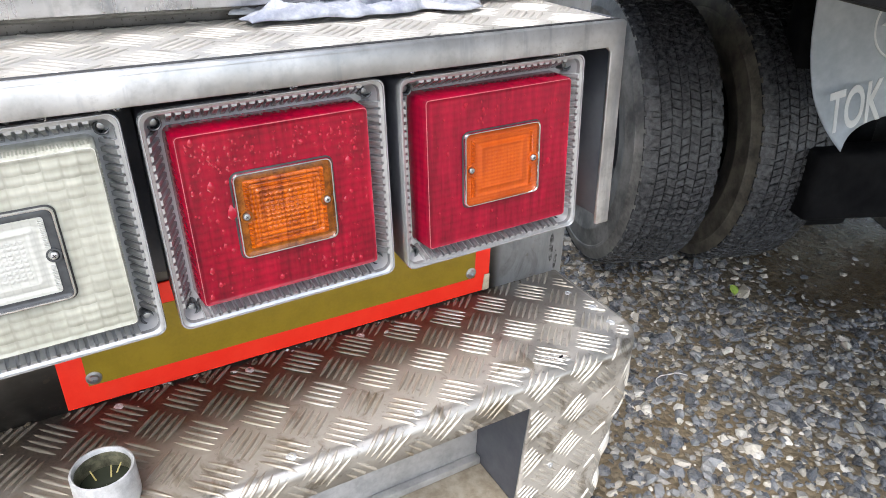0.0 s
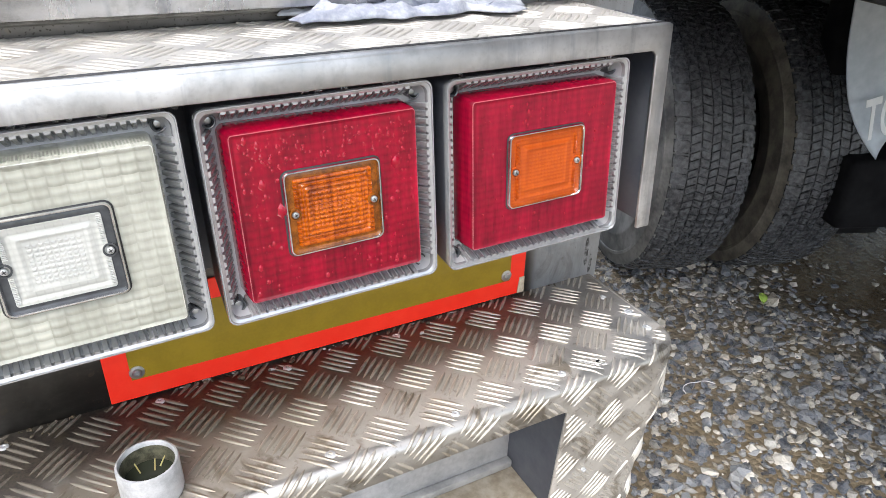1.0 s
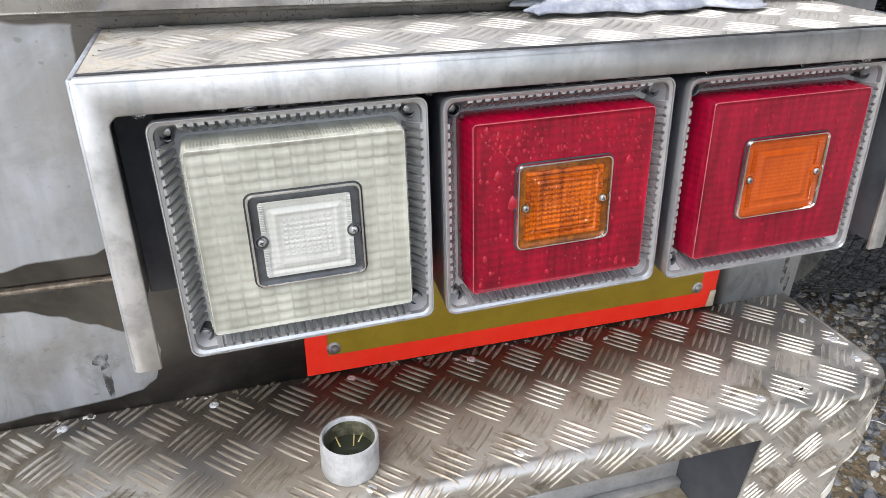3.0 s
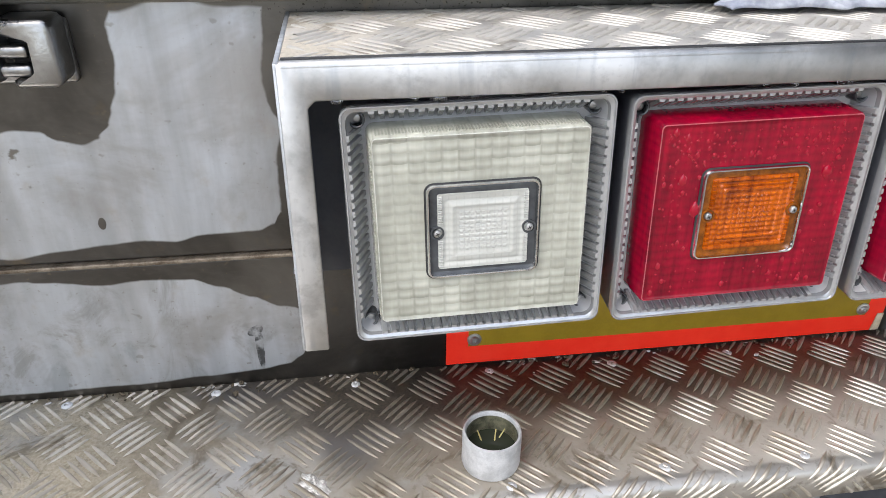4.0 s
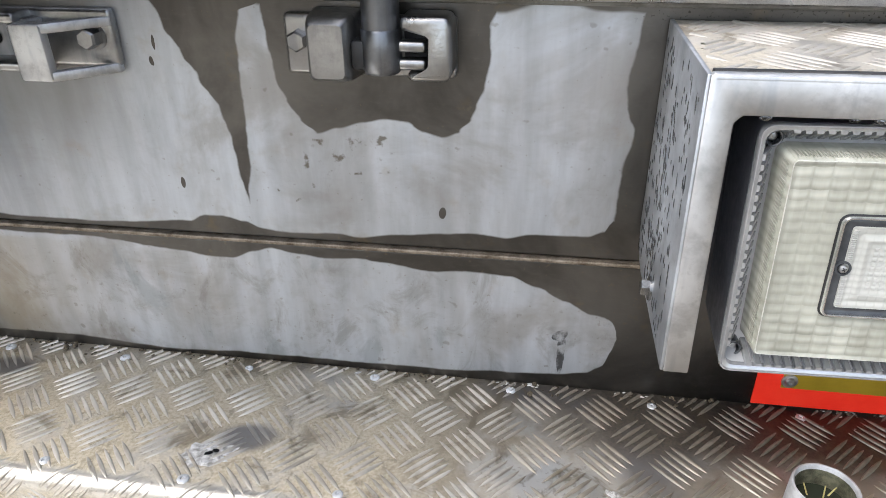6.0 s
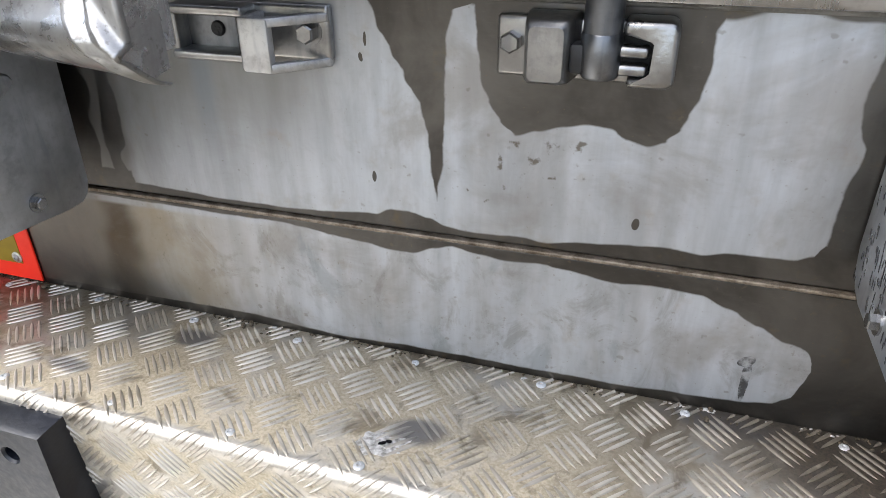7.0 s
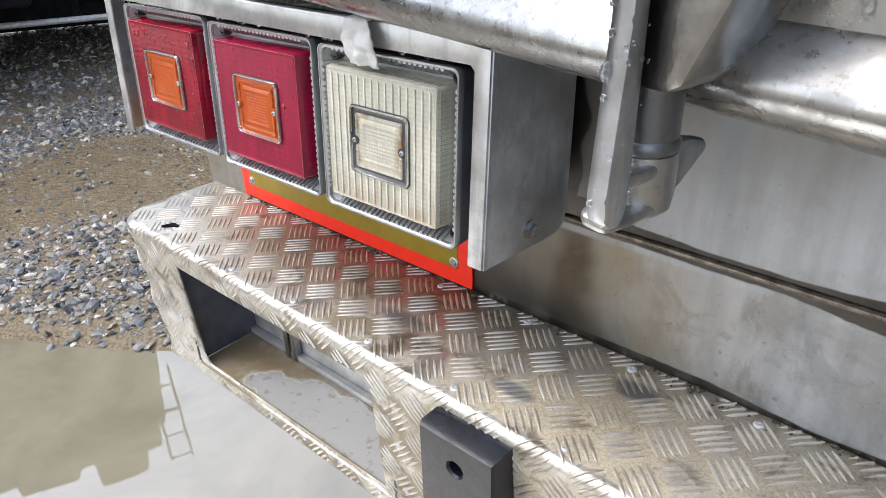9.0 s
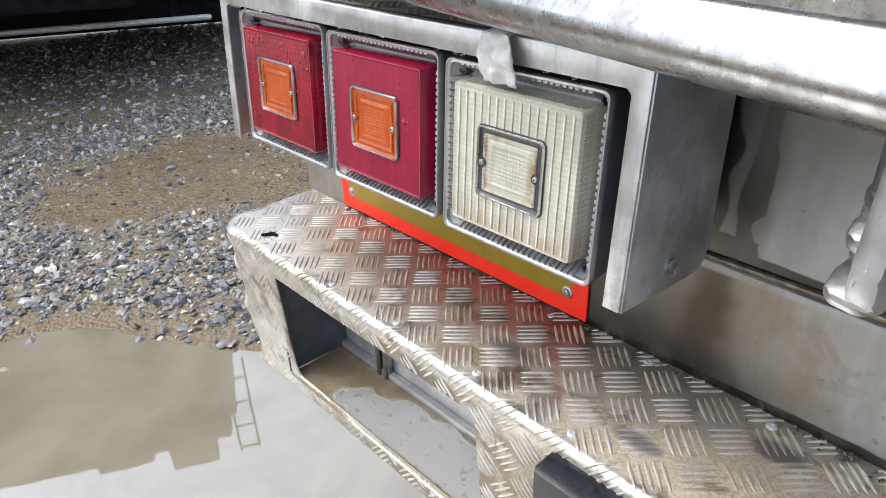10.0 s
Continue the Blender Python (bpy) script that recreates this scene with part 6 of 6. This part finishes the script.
def build_tyre(parent, x, r, w, mat_side):
    bm = bmesh.new()
    prof = [(r * 0.50, -w * 0.36), (r * 0.57, -w * 0.47), (r * 0.72, -w * 0.515), (r * 0.73, -w * 0.525), (r * 0.745, -w * 0.525), (r * 0.755, -w * 0.518), (r * 0.80, -w * 0.522), (r * 0.86, -w * 0.512), (r * 0.865, -w * 0.522), (r * 0.885, -w * 0.520), (r * 0.892, -w * 0.505), (r * 0.94, -w * 0.485), (r * 0.975, -w * 0.455)]
    m = Matrix.Translation((x, AXLE_Y, r)) @ Matrix.Rotation(radians(90), 4, "Y")
    lathe(bm, prof, 72, m)
    lathe(bm, [(a, -b) for a, b in prof], 72, m)
    part("sidewall", bm, mat_side, parent)
    bm = bmesh.new()
    lathe(bm, [(r * 0.975, -w * 0.455), (r * 0.983, -w * 0.40), (r * 0.985, 0), (r * 0.983, w * 0.40), (r * 0.975, w * 0.455)], 72, m)
    # lugs on both shoulders, finer zigzag rows between them
    for n, gap, rows in ((60, 0.20, ((-0.475, -0.315), (0.315, 0.475))), (116, 0.12, ((-0.295, -0.185), (-0.165, -0.060), (-0.045, 0.045), (0.060, 0.165), (0.185, 0.295)))):
        for k in range(n):
            for j, (u0, u1) in enumerate(rows):
                step = 2 * math.pi / n
                a0 = step * (k + (0.5 if j % 2 else 0) + 0.06 * math.sin(k * 2.3 + j))
                a1 = a0 + step * (1 - gap)
                sk = 0.35 * step * (1 if j % 2 else -1) if n > 100 else 0.12 * step
                q = []
                for top in (False, True):
                    for uu, aa in ((u0, a0), (u1, a0 + sk), (u1, a1 + sk), (u0, a1)):
                        rr = (1.0 - 0.024 * max(0.0, (abs(uu) - 0.40) / 0.075)) - 0.005 * random.random() if top else (0.984 if abs(uu) < 0.4 else 0.962)
                        aa += 0.06 * step * (1 if aa < a0 + 0.5 * step else -1) if top else 0.0
                        q.append(bm.verts.new(m @ Vector((r * rr * math.cos(aa), r * rr * math.sin(aa), uu * w))))
                for f in ((4, 5, 6, 7), (0, 1, 5, 4), (1, 2, 6, 5), (2, 3, 7, 6), (3, 0, 4, 7)):
                    bm.faces.new([q[i] for i in f])
    part("tread", bm, TYRE, parent, smooth=False)


def build_neighbour():
    """Rear wheels and mudflap of the vehicle parked beside the truck."""
    at = Matrix.Translation((2.52, 1.27, -0.004)) @ Matrix.Rotation(radians(-22), 4, "Z")
    t = thing("parked_lorry", "dark parked lorry with twin wet tyres and grey mudflap", "lorry", at=at)
    for x in (0.140, 0.570, 1.70, 2.09):
        build_tyre(t, x, 0.55, 0.30, TYRE_BROWN if x == 0.570 else TYRE_DUSTY)
    bm = bmesh.new()
    m = Matrix.Translation((0.24, AXLE_Y, 0.55)) @ Matrix.Rotation(radians(90), 4, "Y")
    lathe(bm, [(0.29, -0.22), (0.27, -0.16), (0.16, -0.12), (0.14, -0.20), (0.0002, -0.20)], 32, m)
    part("rim", bm, SHADOWED, t)
    bm = bmesh.new()
    cyl(bm, (0.2, AXLE_Y, 0.55), (2.1, AXLE_Y, 0.55), 0.09, seg=20)
    box(bm, 1.0, 1.4, 0.2, 0.6, 0.36, 0.74, 0.08, 3)
    part("axle", bm, DARK, t)
    bm = bmesh.new()
    box(bm, 0.14, 2.3, -0.40, 5.0, 1.20, 1.285, 0.02, 2)
    part("chassis", bm, DARK, t)
    for x in (0.78, 1.62):
        bm = bmesh.new()
        box(bm, x, x + 0.1, -0.4, 5.0, 0.95, 1.205, 0.01, 2)
        part("chassis_rail", bm, DARK, t)
    # unseen body, run far back so that it shades tyres and ground
    bm = bmesh.new()
    box(bm, -0.14, 2.3, -2.8, 5.0, 1.28, 3.3, 0.03, 2)
    part("unseen_cargo_body", bm, DARK, t, "dark unseen cargo body, stretched to shade the ground")
    # second and third boxes are added to block sky and lit ground
    for name, b in (("underrun_beam", (0.60, 2.3, -0.55, -0.42, 0.40, 0.66)), ("sky_blocker", (0.19, 2.3, 1.06, 1.12, 0.12, 1.21)), ("gap_blocker", (0.74, 1.05, -0.25, 1.06, 0.22, 0.95)), ("crossmember", (0.55, 2.3, -0.36, -0.24, 0.85, 1.21))):
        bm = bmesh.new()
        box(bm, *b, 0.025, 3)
        part(name, bm, FLAT_BLACK, t)
    # mudflap behind the inner wheel, swept to a curled tip at its lower corner
    bm = bmesh.new()
    fy = -0.66

    def flap(u, v):
        xl = 0.345 + 0.05 * v + 0.175 * v ** 3.2
        zl, zr = 1.27 - 0.558 * v, 1.27 - 0.34 * v
        g = u ** 0.5
        y = fy + 0.010 * noise.noise(Vector((u * 3, v * 3, 4))) + 0.016 * math.sin(u * 9 + 1) * v - 0.02 * math.exp(-u * 14) * v ** 5
        return (xl * (1 - u) + 0.98 * u, y, zl * (1 - g) + zr * g)
    nu, nv = 24, 30
    g = [[bm.verts.new(flap((i / nu) ** 1.6, j / nv)) for j in range(nv + 1)] for i in range(nu + 1)]
    for i in range(nu):
        for j in range(nv):
            bm.faces.new((g[i][j], g[i + 1][j], g[i + 1][j + 1], g[i][j + 1]))
    f = part("mudflap", bm, FLAP, t, "grey translucent vinyl mudflap with pale print", angle=80)
    sol = f.modifiers.new("vinyl", "SOLIDIFY")
    sol.thickness = 0.004
    txt = bpy.data.curves.new("print", "FONT")
    txt.body, txt.size, txt.shear, txt.extrude, txt.offset = "TOK", 0.185, 0.22, 0.0008, 0.0035
    tx = new("print", txt)
    tx.data.materials.append(PRINT)
    tx.parent = t
    tx.matrix_parent_inverse = Matrix()
    tx.matrix_basis = Matrix.Translation((0.482, fy - 0.030, 0.782)) @ Matrix.Rotation(radians(90), 4, "X") @ Matrix.Rotation(radians(17), 4, "Z") @ Matrix.Diagonal((0.44, 1, 1, 1))
    bm = bmesh.new()
    m = Matrix.Translation((0.645, fy - 0.028, 1.12)) @ Matrix.Rotation(radians(90), 4, "X")
    lathe(bm, [(0.112, 0.0), (0.112, 0.002), (0.106, 0.002), (0.106, 0.0)], 40, m)
    prism(bm, [(-0.09, -0.01), (0.02, 0.06), (0.07, 0.07), (0.02, 0.0), (0.06, -0.05)], -0.002, 0.0, 0, Matrix.Translation((0.645, fy - 0.028, 1.12)))
    part("emblem", bm, PRINT, t, "plain round emblem")


def build_far_trailer():
    """Dark trailer across the yard, over shaded gravel, with a low guard rail."""
    at = Matrix.Translation((-5.97, 2.01, 0)) @ Matrix.Rotation(radians(65), 4, "Z")
    t = thing("parked_trailer", "dark parked trailer with a pale low guard rail", "trailer", at=at)
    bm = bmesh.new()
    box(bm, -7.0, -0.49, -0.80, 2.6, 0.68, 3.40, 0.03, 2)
    part("trailer_body", bm, FLAT_BLACK, t)
    for x0, x1, z0, z1 in ((-1.75, -1.25, 3.39, 3.50), (-1.1, -0.66, 3.39, 3.66), (-0.51, -0.40, 2.85, 3.12)):
        bm = bmesh.new()
        box(bm, x0, x1, -0.80, 1.2, z0, z1, 0.02, 2)
        part("roof_unit", bm, FLAT_BLACK, t)
    for x in (-0.26, -0.44):
        bm = bmesh.new()
        cyl(bm, (x, -0.78, 2.5), (x, -0.78, 3.62), 0.012, seg=10)
        part("ladder_rail", bm, FLAT_BLACK, t)
    for z in (2.7, 3.0, 3.3, 3.58):
        bm = bmesh.new()
        cyl(bm, (-0.44, -0.78, z), (-0.26, -0.78, z), 0.011, seg=10)
        part("ladder_rung", bm, FLAT_BLACK, t)
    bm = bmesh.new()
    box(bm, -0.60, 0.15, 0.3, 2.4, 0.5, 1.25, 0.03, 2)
    part("rear_box", bm, FLAT_BLACK, t)
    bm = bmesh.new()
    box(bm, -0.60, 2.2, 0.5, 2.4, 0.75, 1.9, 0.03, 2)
    part("tail_unit", bm, FLAT_BLACK, t)
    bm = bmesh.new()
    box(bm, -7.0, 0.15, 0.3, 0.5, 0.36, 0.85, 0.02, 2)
    part("chassis_beam", bm, FLAT_BLACK, t)
    # unseen wall added to keep light from reaching under the trailer
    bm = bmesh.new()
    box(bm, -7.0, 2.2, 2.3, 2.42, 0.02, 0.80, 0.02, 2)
    part("far_light_blocker", bm, FLAT_BLACK, t)
    bm = bmesh.new()
    cyl(bm, (-6.0, 0.0, 0.45), (0.0, 0.0, 0.45), 0.024, seg=16)
    bmesh.ops.create_uvsphere(bm, u_segments=16, v_segments=8, radius=0.024, matrix=Matrix.Translation((0, 0, 0.45)))
    part("guard_rail", bm, ZINC, t)
    for x in (-4.5, -2.2, -0.3):
        bm = bmesh.new()
        box(bm, x, x + 0.06, 0.01, 0.12, 0.42, 0.98, 0.006, 1)
        part("rail_post", bm, FLAT_BLACK, t)
    for i in range(2):
        bm = bmesh.new()
        cyl(bm, (-5.2 - i * 1.25, 0.35, 0.5), (-5.2 - i * 1.25, 0.85, 0.5), 0.5, seg=40)
        part("wheel", bm, TYRE, t)


def build_leaf():
    bm = bmesh.new()
    n = 10
    rows = []
    for i in range(n + 1):
        u = i / n
        wd = 0.017 * math.sin(math.pi * u) ** 0.7 + 0.0006
        rows.append([bm.verts.new((s * wd, 0.05 * (u - 0.5), 0.006 * math.sin(u * 3) + 0.005 * abs(s) + 0.012 * u)) for s in (-1, -0.5, 0, 0.5, 1)])
    for a, b in zip(rows, rows[1:]):
        for k in range(4):
            bm.faces.new((a[k], a[k + 1], b[k + 1], b[k]))
    ob = tagged(part("leaf", bm, LEAF), "fresh green fallen leaf on the gravel", "leaf")
    ob.matrix_world = pose(2.83, 0.70, ground_z(2.83, 0.70) + 0.024, 8, 5, -35)
    sol = ob.modifiers.new("leaf", "SOLIDIFY")
    sol.thickness = 0.0008


build_neighbour()
build_far_trailer()
build_leaf()
